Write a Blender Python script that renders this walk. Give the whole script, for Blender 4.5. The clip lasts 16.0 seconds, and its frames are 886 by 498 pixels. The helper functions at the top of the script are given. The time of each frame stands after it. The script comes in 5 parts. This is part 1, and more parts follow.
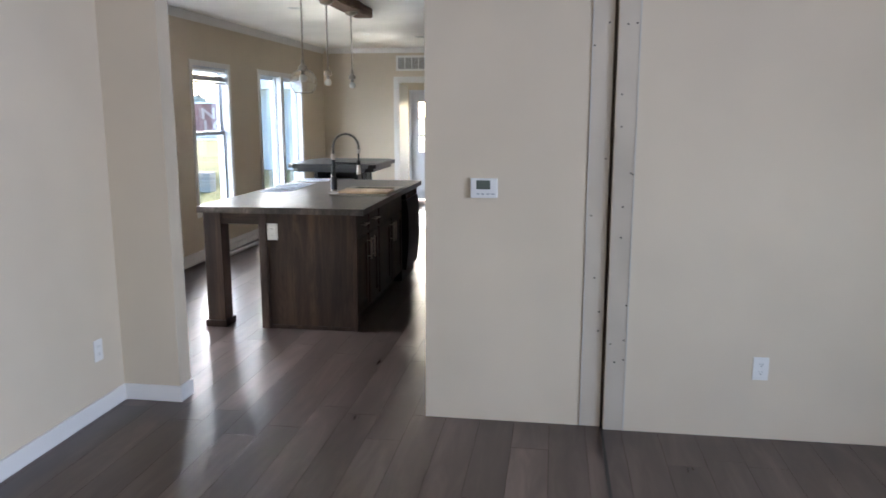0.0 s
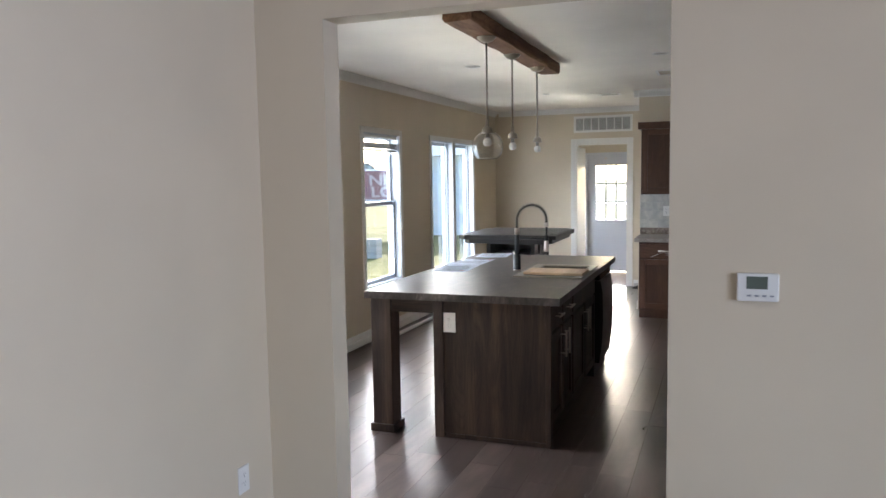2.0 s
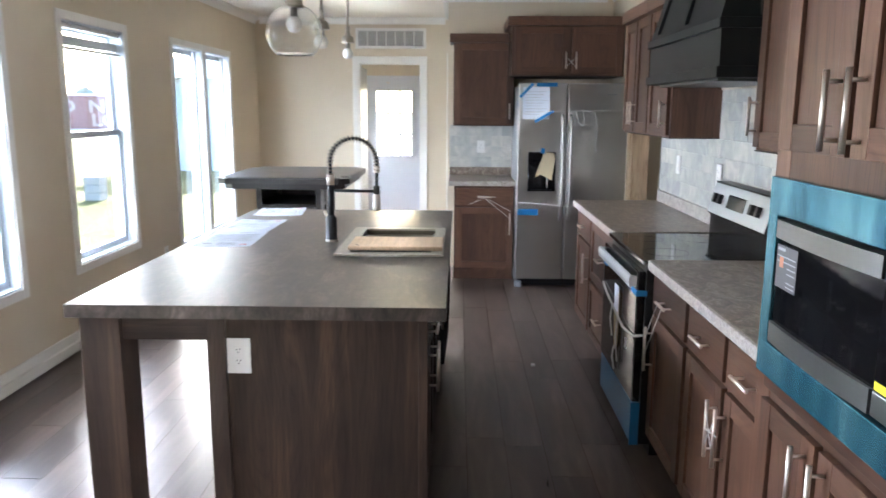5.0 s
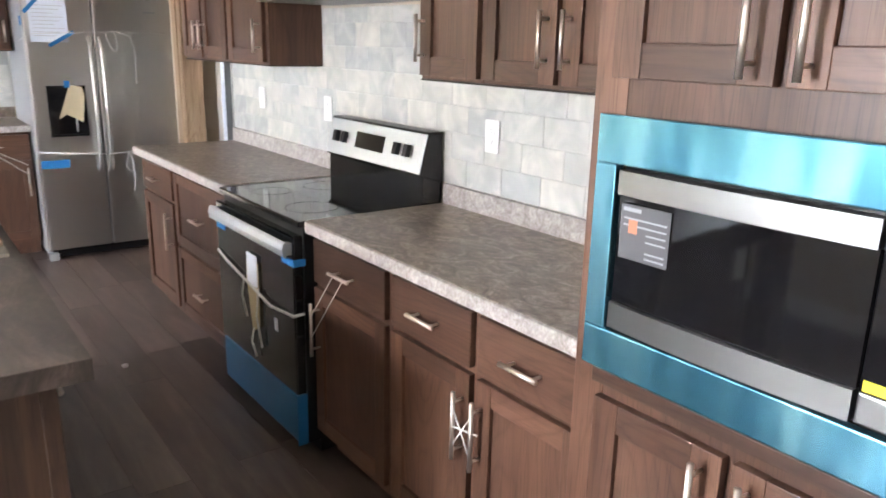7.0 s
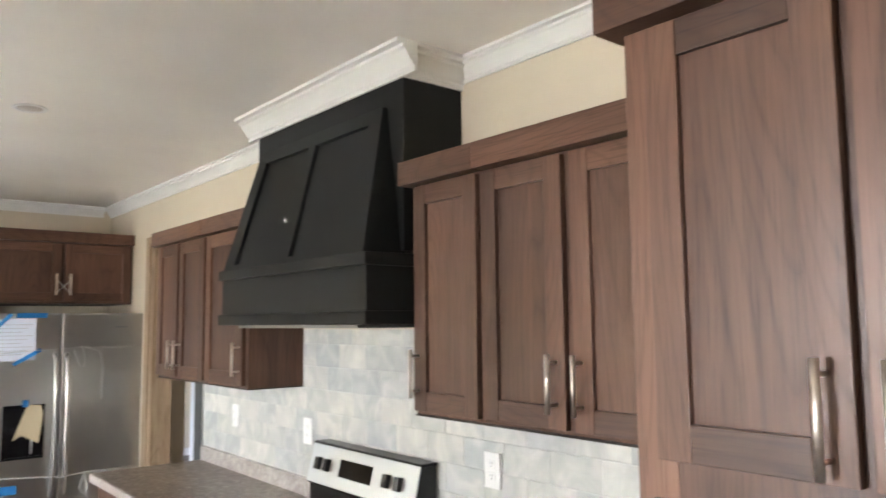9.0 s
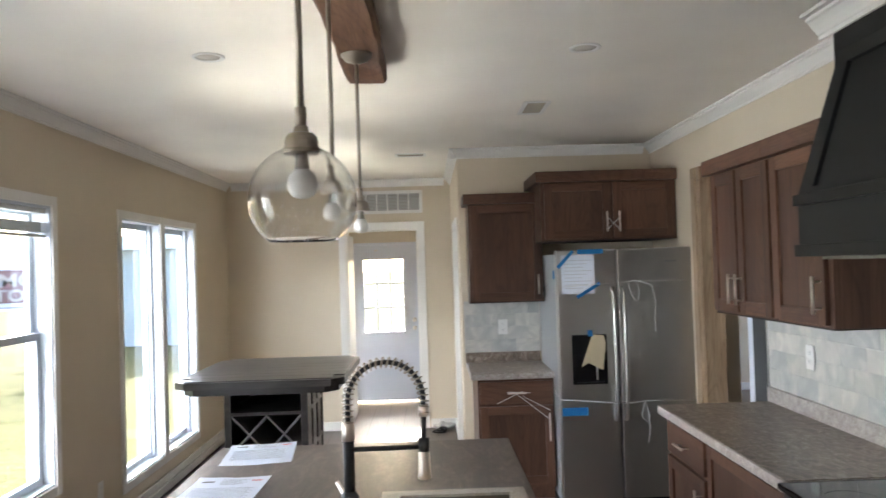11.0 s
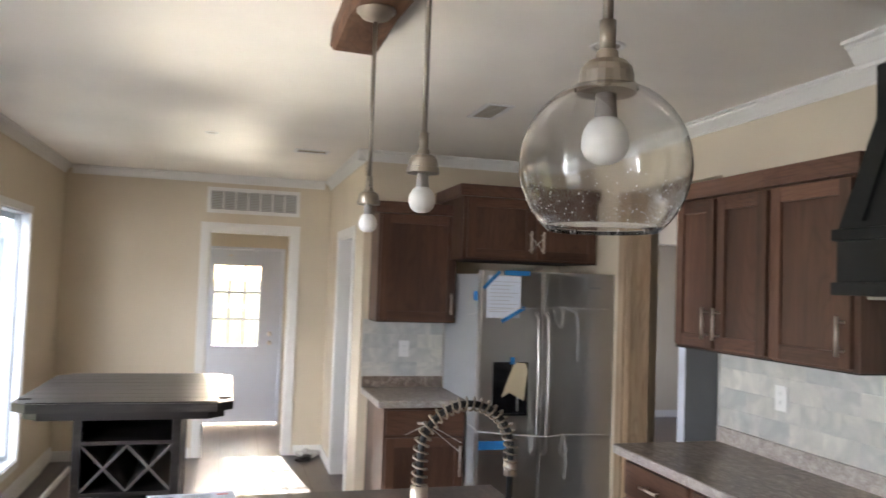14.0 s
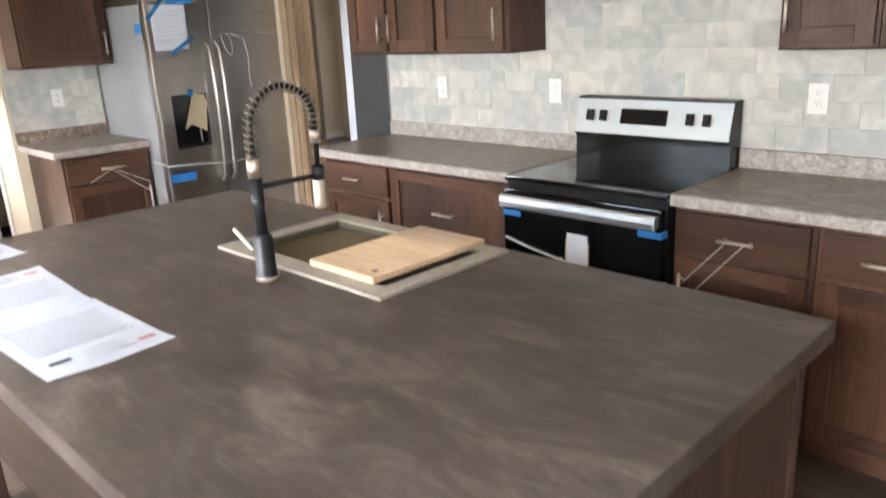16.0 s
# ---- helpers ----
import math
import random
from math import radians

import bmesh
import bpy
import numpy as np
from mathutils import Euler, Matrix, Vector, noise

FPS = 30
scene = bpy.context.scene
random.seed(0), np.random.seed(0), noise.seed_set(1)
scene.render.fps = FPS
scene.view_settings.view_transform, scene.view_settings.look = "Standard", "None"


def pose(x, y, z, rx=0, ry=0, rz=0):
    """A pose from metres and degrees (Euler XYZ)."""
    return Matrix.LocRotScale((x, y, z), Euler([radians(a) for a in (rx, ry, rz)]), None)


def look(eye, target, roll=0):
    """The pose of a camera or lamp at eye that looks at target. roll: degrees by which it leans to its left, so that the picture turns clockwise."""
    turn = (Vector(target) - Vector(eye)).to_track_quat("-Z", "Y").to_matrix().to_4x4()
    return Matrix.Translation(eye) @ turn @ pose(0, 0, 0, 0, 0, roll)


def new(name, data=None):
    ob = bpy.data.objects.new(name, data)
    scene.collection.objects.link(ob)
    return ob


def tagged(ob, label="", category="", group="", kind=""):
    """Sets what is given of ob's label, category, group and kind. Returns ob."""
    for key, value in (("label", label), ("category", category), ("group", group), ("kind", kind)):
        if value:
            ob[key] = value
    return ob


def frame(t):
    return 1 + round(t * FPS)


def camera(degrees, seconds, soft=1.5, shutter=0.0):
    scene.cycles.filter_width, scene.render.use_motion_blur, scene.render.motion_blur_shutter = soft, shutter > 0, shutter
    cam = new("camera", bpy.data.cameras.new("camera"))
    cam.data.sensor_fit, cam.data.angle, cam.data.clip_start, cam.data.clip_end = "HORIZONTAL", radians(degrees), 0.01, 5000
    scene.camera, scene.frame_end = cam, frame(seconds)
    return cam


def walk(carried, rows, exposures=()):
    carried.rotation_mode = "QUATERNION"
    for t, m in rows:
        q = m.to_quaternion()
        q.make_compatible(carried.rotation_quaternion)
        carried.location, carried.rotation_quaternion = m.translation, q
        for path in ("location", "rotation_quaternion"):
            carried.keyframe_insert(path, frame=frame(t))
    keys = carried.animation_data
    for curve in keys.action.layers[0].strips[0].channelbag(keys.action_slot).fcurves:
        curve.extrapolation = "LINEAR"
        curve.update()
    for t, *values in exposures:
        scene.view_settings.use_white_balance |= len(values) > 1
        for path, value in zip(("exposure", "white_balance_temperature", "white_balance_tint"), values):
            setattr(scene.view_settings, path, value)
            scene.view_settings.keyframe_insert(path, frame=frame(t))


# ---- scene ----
cam = camera(61.1, 16.0, soft=1.5, shutter=0.25)
PATH = [
    (0, (1.42, -0.621, 1.623), (1.13, 1.326, 1.266), -0.0),
    (0.5, (1.262, -0.528, 1.642), (0.839, 1.4, 1.321), -0.5),
    (1, (1.185, -0.352, 1.641), (0.658, 1.556, 1.358), -0.5),
    (1.5, (1.127, -0.016, 1.659), (0.465, 1.858, 1.437), -1.0),
    (2, (0.948, 0.299, 1.654), (0.249, 2.163, 1.466), -1.0),
    (2.5, (0.785, 0.613, 1.636), (0.074, 2.471, 1.432), -1.6),
    (3, (0.651, 0.965, 1.629), (-0.058, 2.824, 1.421), -2.0),
    (3.2, (0.585, 1.075, 1.632), (-0.108, 2.939, 1.426), -2.2),
    (5.3, (0.015, 2.399, 1.572), (0.168, 4.347, 1.145), 0.6),
    (5.5, (-0.029, 2.498, 1.563), (0.258, 4.419, 1.088), 0.7),
    (6, (-0.099, 2.758, 1.542), (0.485, 4.591, 0.994), 0.5),
    (6.5, (-0.211, 2.969, 1.536), (0.714, 4.643, 0.949), 0.4),
    (7, (-0.215, 3.143, 1.543), (0.938, 4.689, 1.015), 1.3),
    (7.5, (-0.154, 3.298, 1.593), (1.245, 4.696, 1.296), 2.1),
    (8, (-0.187, 3.337, 1.68), (1.381, 4.579, 1.689), 0.4),
    (8.2, (-0.191, 3.331, 1.703), (1.371, 4.575, 1.817), 0.1),
    (8.5, (-0.215, 3.326, 1.721), (1.284, 4.635, 1.923), -0.4),
    (9, (-0.211, 3.335, 1.72), (1.054, 4.873, 1.912), -0.6),
    (9.5, (-0.18, 3.386, 1.719), (0.761, 5.147, 1.837), -1.0),
    (10, (-0.236, 3.498, 1.711), (0.396, 5.393, 1.8), -1.7),
    (10.2, (-0.218, 3.563, 1.721), (0.287, 5.496, 1.806), -2.1),
    (12.3, (-0.486, 3.748, 1.705), (-0.795, 5.724, 1.698), 0.3),
    (12.5, (-0.503, 3.834, 1.698), (-0.778, 5.815, 1.706), 0.3),
    (13, (-0.616, 4.073, 1.718), (-0.763, 6.066, 1.795), 0.7),
    (13.5, (-0.768, 4.229, 1.7), (-0.704, 6.224, 1.826), 2.1),
    (14, (-0.96, 4.286, 1.707), (-0.415, 6.209, 1.797), 2.0),
    (14.5, (-1.089, 4.347, 1.708), (-0.149, 6.11, 1.801), -0.3),
    (15, (-1.237, 4.446, 1.7), (-0.03, 6.041, 1.709), -3.2),
    (15.5, (-1.404, 4.317, 1.64), (-0.075, 5.785, 1.363), -4.5),
    (16, (-1.565, 4.183, 1.574), (-0.214, 5.541, 0.998), -2.9),
]
EXPOSURES = [(0, 3.3, 5850, 10), (1.5, 3.2, 5950, 10), (3, 3.1, 6100, 11), (5.5, 4.2, 5750, 9), (6.5, 4.4, 6050, 11), (7.4, 4.3, 6700, 15), (8.3, 4.15, 6900, 12), (9.4, 4.2, 6350, 10), (10, 4.05, 6150, 9), (12.5, 3.0, 6500, 13), (13.5, 3.2, 6500, 14), (14.5, 3.6, 6300, 12), (15, 3.8, 6150, 10), (16, 4.05, 6750, 12)]
walk(cam, [(t, look(eye, target, roll)) for t, eye, target, roll in PATH], EXPOSURES)

# ---------------------------------------------------------------- light
WEST = -2.42                                    # inner face of the window wall
SUN_UP, SUN_AZ = 28.1, -6.8                    # degrees; azimuth from +y towards +x
world = bpy.data.worlds.new("sky")
scene.world = world
world.use_nodes = True
sky = world.node_tree.nodes.new("ShaderNodeTexSky")
sky.sky_type, sky.sun_disc = "NISHITA", False
sky.sun_elevation, sky.sun_rotation = radians(SUN_UP), radians(SUN_AZ)
sky.dust_density, sky.air_density = 2.5, 1.0
backg = world.node_tree.nodes["Background"]
backg.inputs["Strength"].default_value = 0.135
world.node_tree.links.new(sky.outputs[0], backg.inputs[0])

sun_dir = Vector((math.sin(radians(SUN_AZ)) * math.cos(radians(SUN_UP)), math.cos(radians(SUN_AZ)) * math.cos(radians(SUN_UP)), math.sin(radians(SUN_UP))))
sun_data = bpy.data.lights.new("sun", "SUN")
sun_data.energy, sun_data.angle, sun_data.color = 2.5, radians(0.5), (1.0, 0.94, 0.84)
sun_ob = new("sun", sun_data)
sun_ob.matrix_world = look(sun_dir * 60, (0, 0, 0))


def fill_lamp(name, eye, aim, w, h, watts, tint, spread=180):
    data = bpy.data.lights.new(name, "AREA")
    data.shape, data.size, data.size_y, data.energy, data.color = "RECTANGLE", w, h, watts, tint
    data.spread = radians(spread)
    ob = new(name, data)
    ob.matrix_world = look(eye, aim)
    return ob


# fill lamps for daylight; the three at the east openings are added, out of view
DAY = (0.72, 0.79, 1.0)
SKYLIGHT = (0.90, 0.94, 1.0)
fill_lamp("window_light", (5.56, 0.0, 1.45), (0, 0.4, 2.0), 1.45, 1.25, 9, DAY, 120)
fill_lamp("window_light", (5.56, -2.2, 1.45), (0, -1.2, 2.0), 1.45, 1.25, 9, DAY, 120)
fill_lamp("window_light", (5.56, 11.0, 1.45), (0, 11.0, 1.40), 1.25, 1.25, 5, DAY)
# added lamp outside, out of view, fills the refrigerator end
fill_lamp("sky_fill", (-4.2, 5.0, 1.75), (1.2, 7.6, 1.2), 1.6, 1.6, 25, SKYLIGHT)
fill_lamp("window_light", (WEST - 0.40, 4.38, 1.42), (1.2, 4.9, 1.15), 0.95, 1.5, 1.8, SKYLIGHT)
# added unseen lamps: western sky, and sunlit lawn shining up through windows onto ceiling
fill_lamp("sky_fill", (-6.2, 12.5, 3.95), (0.4, 12.5, 1.0), 19.0, 1.6, 300, SKYLIGHT)
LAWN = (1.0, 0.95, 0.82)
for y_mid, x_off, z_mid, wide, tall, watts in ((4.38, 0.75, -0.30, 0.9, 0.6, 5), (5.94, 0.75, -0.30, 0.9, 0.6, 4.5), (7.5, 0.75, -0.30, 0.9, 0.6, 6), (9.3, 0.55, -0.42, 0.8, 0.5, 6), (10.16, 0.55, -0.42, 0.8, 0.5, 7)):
    fill_lamp("lawn_fill", (WEST - x_off, y_mid, z_mid), (1.3, y_mid, 2.5), wide, tall, watts, LAWN, 55)



# ---------------------------------------------------------------- materials
def mat(name, color, rough=0.5, metal=0.0):
    m = bpy.data.materials.new(name)
    m.use_nodes = True
    b = m.node_tree.nodes["Principled BSDF"]
    b.inputs["Base Color"].default_value = (*color, 1)
    b.inputs["Roughness"].default_value = rough
    b.inputs["Metallic"].default_value = metal
    return m


def nd(m, kind, **kw):
    n = m.node_tree.nodes.new("ShaderNode" + kind)
    for k, v in kw.items():
        n.inputs[k].default_value = v
    return n


def wire(m, a, b):
    m.node_tree.links.new(a, b)


def coords(m, scale, random_shift=True):
    tc, mp = nd(m, "TexCoord"), nd(m, "Mapping")
    mp.inputs["Scale"].default_value = scale
    if random_shift:
        oi, mul = nd(m, "ObjectInfo"), nd(m, "VectorMath")
        mul.operation = "SCALE"
        mul.inputs[0].default_value = (7.3, 11.1, 5.7)
        add = nd(m, "VectorMath")
        wire(m, oi.outputs["Random"], mul.inputs["Scale"])
        wire(m, tc.outputs["Object"], add.inputs[0])
        wire(m, mul.outputs[0], add.inputs[1])
        wire(m, add.outputs[0], mp.inputs["Vector"])
    else:
        wire(m, tc.outputs["Object"], mp.inputs["Vector"])
    return mp.outputs[0]


def ramp(m, fac, stops):
    r = nd(m, "ValToRGB")
    el = r.color_ramp.elements
    while len(el) < len(stops):
        el.new(0.5)
    for e, (p, c) in zip(el, stops):
        e.position, e.color = p, (*c, 1)
    wire(m, fac, r.inputs[0])
    return r.outputs[0]


def bump(m, height, strength, dist=0.002):
    b = nd(m, "Bump", Strength=strength, Distance=dist)
    wire(m, height, b.inputs["Height"])
    wire(m, b.outputs[0], m.node_tree.nodes["Principled BSDF"].inputs["Normal"])


def vary_rough(m, fac, lo, hi):
    r = nd(m, "MapRange")
    r.inputs["To Min"].default_value, r.inputs["To Max"].default_value = lo, hi
    wire(m, fac, r.inputs["Value"])
    wire(m, r.outputs[0], m.node_tree.nodes["Principled BSDF"].inputs["Roughness"])


def mix(m, fac, a, b, mode="MIX"):
    n = nd(m, "Mix")
    n.data_type, n.blend_type = "RGBA", mode
    if isinstance(fac, float):
        n.inputs[0].default_value = fac
    else:
        wire(m, fac, n.inputs[0])
    wire(m, a, n.inputs[6])
    if isinstance(b, tuple):
        n.inputs[7].default_value = (*b, 1)
    else:
        wire(m, b, n.inputs[7])
    return n.outputs[2]


def paint(name, color, rough=0.6, texture=0.25, spread=0.05):
    m = mat(name, color, rough)
    co = coords(m, (1, 1, 1), False)
    n1, n2 = nd(m, "TexNoise", Scale=1.3, Detail=3.0), nd(m, "TexNoise", Scale=160.0, Detail=2.0)
    wire(m, co, n1.inputs["Vector"]), wire(m, co, n2.inputs["Vector"])
    lo, hi = tuple(c * (1 - spread) for c in color), tuple(min(1, c * (1 + spread)) for c in color)
    wire(m, ramp(m, n1.outputs[0], [(0.3, lo), (0.7, hi)]), m.node_tree.nodes["Principled BSDF"].inputs["Base Color"])
    bump(m, n2.outputs[0], texture, 0.001)
    return m


def wood(name, dark, mid, light, axis, rough=0.38, fine=34.0, strength=0.25, ring=0.6, pore=0.6):
    m = mat(name, mid, rough)
    sc = {"x": (0.9, 9, 9), "y": (9, 0.9, 9), "z": (9, 9, 0.9)}[axis]
    co = coords(m, sc)
    n1 = nd(m, "TexNoise", Scale=1.0, Detail=6.0, Roughness=0.6, Distortion=0.9)
    wire(m, co, n1.inputs["Vector"])
    co2 = coords(m, tuple(fine / 9 * s if s == 9 else s * 1.6 for s in sc))
    n2 = nd(m, "TexNoise", Scale=1.6, Detail=5.0, Roughness=0.65)
    wire(m, co2, n2.inputs["Vector"])
    co3 = coords(m, tuple(0.12 * s for s in sc))
    n3 = nd(m, "TexNoise", Scale=2.0, Detail=2.0)
    wire(m, co3, n3.inputs["Vector"])
    base = ramp(m, n1.outputs[0], [(0.3, dark), (0.52, mid), (0.74, light)])
    grain = ramp(m, n2.outputs[0], [(0.36, (0.66, 0.63, 0.61)), (0.58, (1, 1, 1))])
    base = mix(m, 0.45, base, grain, "MULTIPLY")
    patch = ramp(m, n3.outputs[0], [(0.3, (0.58, 0.56, 0.55)), (0.5, (0.98, 0.97, 0.96)), (0.7, (1.40, 1.36, 1.31))])
    base = mix(m, 1.0, base, patch, "MULTIPLY")
    co4 = coords(m, {"x": (0.55, 3.2, 3.2), "y": (3.2, 0.55, 3.2), "z": (3.2, 3.2, 0.55)}[axis])
    n4 = nd(m, "TexNoise", Scale=1.0, Detail=1.5, Roughness=0.4)
    wire(m, co4, n4.inputs["Vector"])
    many, saw = nd(m, "Math"), nd(m, "Math")
    many.operation, saw.operation = "MULTIPLY", "FRACT"
    many.inputs[1].default_value = 38.0
    wire(m, n4.outputs[0], many.inputs[0]), wire(m, many.outputs[0], saw.inputs[0])
    rings = ramp(m, saw.outputs[0], [(0.0, (0.62, 0.58, 0.56)), (0.22, (0.97, 0.97, 0.97)), (0.8, (1.03, 1.03, 1.03)), (1.0, (0.80, 0.77, 0.75))])
    base = mix(m, ring, base, rings, "MULTIPLY")
    co5 = coords(m, {"x": (7, 260, 260), "y": (260, 7, 260), "z": (260, 260, 7)}[axis])
    n5 = nd(m, "TexNoise", Scale=1.0, Detail=2.0, Roughness=0.5)
    wire(m, co5, n5.inputs["Vector"])
    tone_of = nd(m, "ObjectInfo")
    tone = ramp(m, tone_of.outputs["Random"], [(0.0, (0.80, 0.79, 0.78)), (0.5, (1.0, 1.0, 1.0)), (1.0, (1.20, 1.19, 1.17))])
    base = mix(m, 1.0, base, tone, "MULTIPLY")
    pores = ramp(m, n5.outputs[0], [(0.54, (1, 1, 1)), (0.66, (0.55, 0.50, 0.48))])
    base = mix(m, pore, base, pores, "MULTIPLY")
    bs = m.node_tree.nodes["Principled BSDF"]
    wire(m, base, bs.inputs["Base Color"])
    bs.inputs["Specular IOR Level"].default_value = 0.38
    vary_rough(m, n2.outputs[0], rough - 0.04, rough + 0.12)
    bump(m, n2.outputs[0], strength, 0.001)
    return m


def brushed(name, color, rough, axis):
    m = mat(name, color, rough, 1.0)
    sc = {"x": (1, 60, 60), "y": (60, 1, 60), "z": (60, 60, 1)}[axis]
    n = nd(m, "TexNoise", Scale=4.0, Detail=4.0)
    wire(m, coords(m, sc), n.inputs["Vector"])
    vary_rough(m, n.outputs[0], rough - 0.06, rough + 0.1)
    bump(m, n.outputs[0], 0.02, 0.0003)
    return m


def stone(name, cols, scale, rough, streak=(1, 1, 1), swirl=1.4):
    m = mat(name, cols[1], rough)
    co = coords(m, streak)
    n1 = nd(m, "TexNoise", Scale=scale, Detail=8.0, Roughness=0.68, Distortion=swirl)
    n2 = nd(m, "TexNoise", Scale=scale * 6, Detail=5.0, Roughness=0.7)
    wire(m, co, n1.inputs["Vector"]), wire(m, co, n2.inputs["Vector"])
    base = ramp(m, n1.outputs[0], [(0.32, cols[0]), (0.5, cols[1]), (0.68, cols[2])])
    speck = ramp(m, n2.outputs[0], [(0.36, (0.62, 0.6, 0.58)), (0.6, (1.08, 1.06, 1.04))])
    wire(m, mix(m, 0.75, base, speck, "MULTIPLY"), m.node_tree.nodes["Principled BSDF"].inputs["Base Color"])
    vary_rough(m, n1.outputs[0], rough - 0.05, rough + 0.08)
    bump(m, n2.outputs[0], 0.08, 0.0006)
    return m


WALL = paint("greige_wall_paint", (0.607, 0.522, 0.395), 0.7)
CEIL = paint("ceiling_paint", (0.86, 0.81, 0.73), 0.85, 0.5)
TRIM = paint("white_trim_paint", (0.74, 0.72, 0.68), 0.4, 0.08, 0.03)
BOARD = paint("bare_gypsum_board", (0.50, 0.44, 0.35), 0.8, 0.7, 0.2)
CAB_D, CAB_M, CAB_L = (0.076, 0.037, 0.024), (0.100, 0.050, 0.032), (0.134, 0.070, 0.044)
CAB_V = wood("cabinet_walnut_upright", CAB_D, CAB_M, CAB_L, "z")
CAB_Y = wood("cabinet_walnut_along_y", CAB_D, CAB_M, CAB_L, "y")
CAB_X = wood("cabinet_walnut_along_x", CAB_D, CAB_M, CAB_L, "x")
ISL_V = wood("island_walnut_upright", (0.018, 0.010, 0.007), (0.043, 0.025, 0.017), (0.105, 0.061, 0.039), "z", 0.45)
ISL_X = wood("island_walnut_along_x", (0.018, 0.010, 0.007), (0.043, 0.025, 0.017), (0.092, 0.056, 0.037), "x", 0.45)
SHADOW_EDGE = mat("cabinet_shadow_edge", (0.02, 0.012, 0.009), 0.7)
BEAM = wood("rough_beam_wood", (0.15, 0.075, 0.042), (0.29, 0.155, 0.088), (0.44, 0.27, 0.16), "y", 0.7, 30, 0.8)
STUD = wood("bare_pine", (0.24, 0.165, 0.10), (0.34, 0.25, 0.165), (0.42, 0.32, 0.22), "z", 0.7, 40, 0.4)
TABLE = wood("black_stained_table", (0.012, 0.011, 0.011), (0.026, 0.023, 0.022), (0.07, 0.06, 0.055), "x", 0.3, 30, 0.4, 0.3)
BAMBOO = wood("bamboo_board", (0.52, 0.38, 0.25), (0.60, 0.45, 0.31), (0.66, 0.52, 0.37), "y", 0.5, 50, 0.1, 0.15, 0.1)
STEEL = brushed("brushed_steel", (0.56, 0.55, 0.53), 0.3, "z")
STEEL_Y = brushed("brushed_steel_along_y", (0.50, 0.53, 0.545), 0.46, "y")
PENDANT = brushed("aged_nickel", (0.36, 0.32, 0.27), 0.32, "z")
NICKEL = brushed("satin_nickel", (0.66, 0.60, 0.54), 0.36, "z")
STEEL_DARK = brushed("microwave_steel", (0.22, 0.22, 0.215), 0.34, "y")
SILVER = mat("silver_side_panel", (0.42, 0.43, 0.44), 0.45, 0.4)
FILM = mat("blue_protective_film", (0.085, 0.43, 0.54), 0.22, 0.75)
co = coords(FILM, (1, 7, 1.5))
na = nd(FILM, "TexNoise", Scale=1.6, Detail=2.0)
wire(FILM, co, na.inputs["Vector"])
# broad pale and dark bands paint soft window reflections into the film colour
wire(FILM, ramp(FILM, na.outputs[0], [(0.38, (0.045, 0.170, 0.25)), (0.5, (0.090, 0.265, 0.345)), (0.62, (0.18, 0.40, 0.47))]), FILM.node_tree.nodes["Principled BSDF"].inputs["Base Color"])
vary_rough(FILM, na.outputs[0], 0.18, 0.30)
FILM_DARK = mat("blue_film_on_dark_drawer", (0.015, 0.12, 0.26), 0.3, 0.3)
TAPE = mat("blue_painters_tape", (0.01, 0.16, 0.42), 0.7)
BLACK = mat("black_enamel", (0.007, 0.007, 0.008), 0.3)
BLACK.node_tree.nodes["Principled BSDF"].inputs["Specular IOR Level"].default_value = 0.3
PORCELAIN = mat("black_porcelain", (0.008, 0.008, 0.009), 0.16)
GLOSS = mat("black_glass", (0.006, 0.006, 0.007), 0.06)
HOOD = paint("black_hood_paint", (0.0125, 0.0130, 0.0128), 0.5, 0.15)
HOOD.node_tree.nodes["Principled BSDF"].inputs["Specular IOR Level"].default_value = 0.22
PLASTIC = mat("white_plastic", (0.74, 0.73, 0.70), 0.4)
DARKPLASTIC = mat("dark_slot", (0.02, 0.02, 0.02), 0.5)
PAPER = paint("printed_paper", (0.68, 0.72, 0.80), 0.75, 0.05, 0.02)
INK = mat("grey_print", (0.30, 0.31, 0.33), 0.8)
PRINT = mat("faint_grey_print", (0.32, 0.33, 0.36), 0.8)
REDINK = mat("red_print", (0.55, 0.10, 0.08), 0.8)
YELLOW = mat("yellow_sticker", (0.75, 0.60, 0.02), 0.5)
STRAP = mat("white_packing_strap", (0.62, 0.62, 0.60), 0.45)
CARD = mat("buff_leaflet", (0.52, 0.43, 0.28), 0.8)
VINYL = paint("white_window_vinyl", (0.54, 0.585, 0.64), 0.35, 0.03, 0.02)
DOORPAINT = paint("white_door_paint", (0.60, 0.62, 0.68), 0.4, 0.04, 0.02)
COUNTER = stone("mottled_laminate", [(0.075, 0.056, 0.043), (0.205, 0.160, 0.128), (0.40, 0.345, 0.30)], 9.0, 0.30, (1.6, 1, 1), 2.2)
EDGE = stone("pale_counter_edge", [(0.24, 0.21, 0.19), (0.38, 0.345, 0.32), (0.52, 0.49, 0.46)], 22.0, 0.4)
SLATE = stone("dark_island_laminate", [(0.027, 0.021, 0.019), (0.066, 0.052, 0.045), (0.145, 0.117, 0.100)], 5.5, 0.36, (1.9, 0.6, 1), 0.9)
SINK = stone("grey_granite_sink", [(0.26, 0.24, 0.20), (0.34, 0.31, 0.265), (0.43, 0.40, 0.35)], 60.0, 0.5)
BLIND = mat("blind_slats", (0.66, 0.66, 0.64), 0.5)
SLOT = mat("vent_shadow_brown", (0.13, 0.105, 0.085), 0.9)
SLOT.node_tree.nodes["Principled BSDF"].inputs["Specular IOR Level"].default_value = 0.0
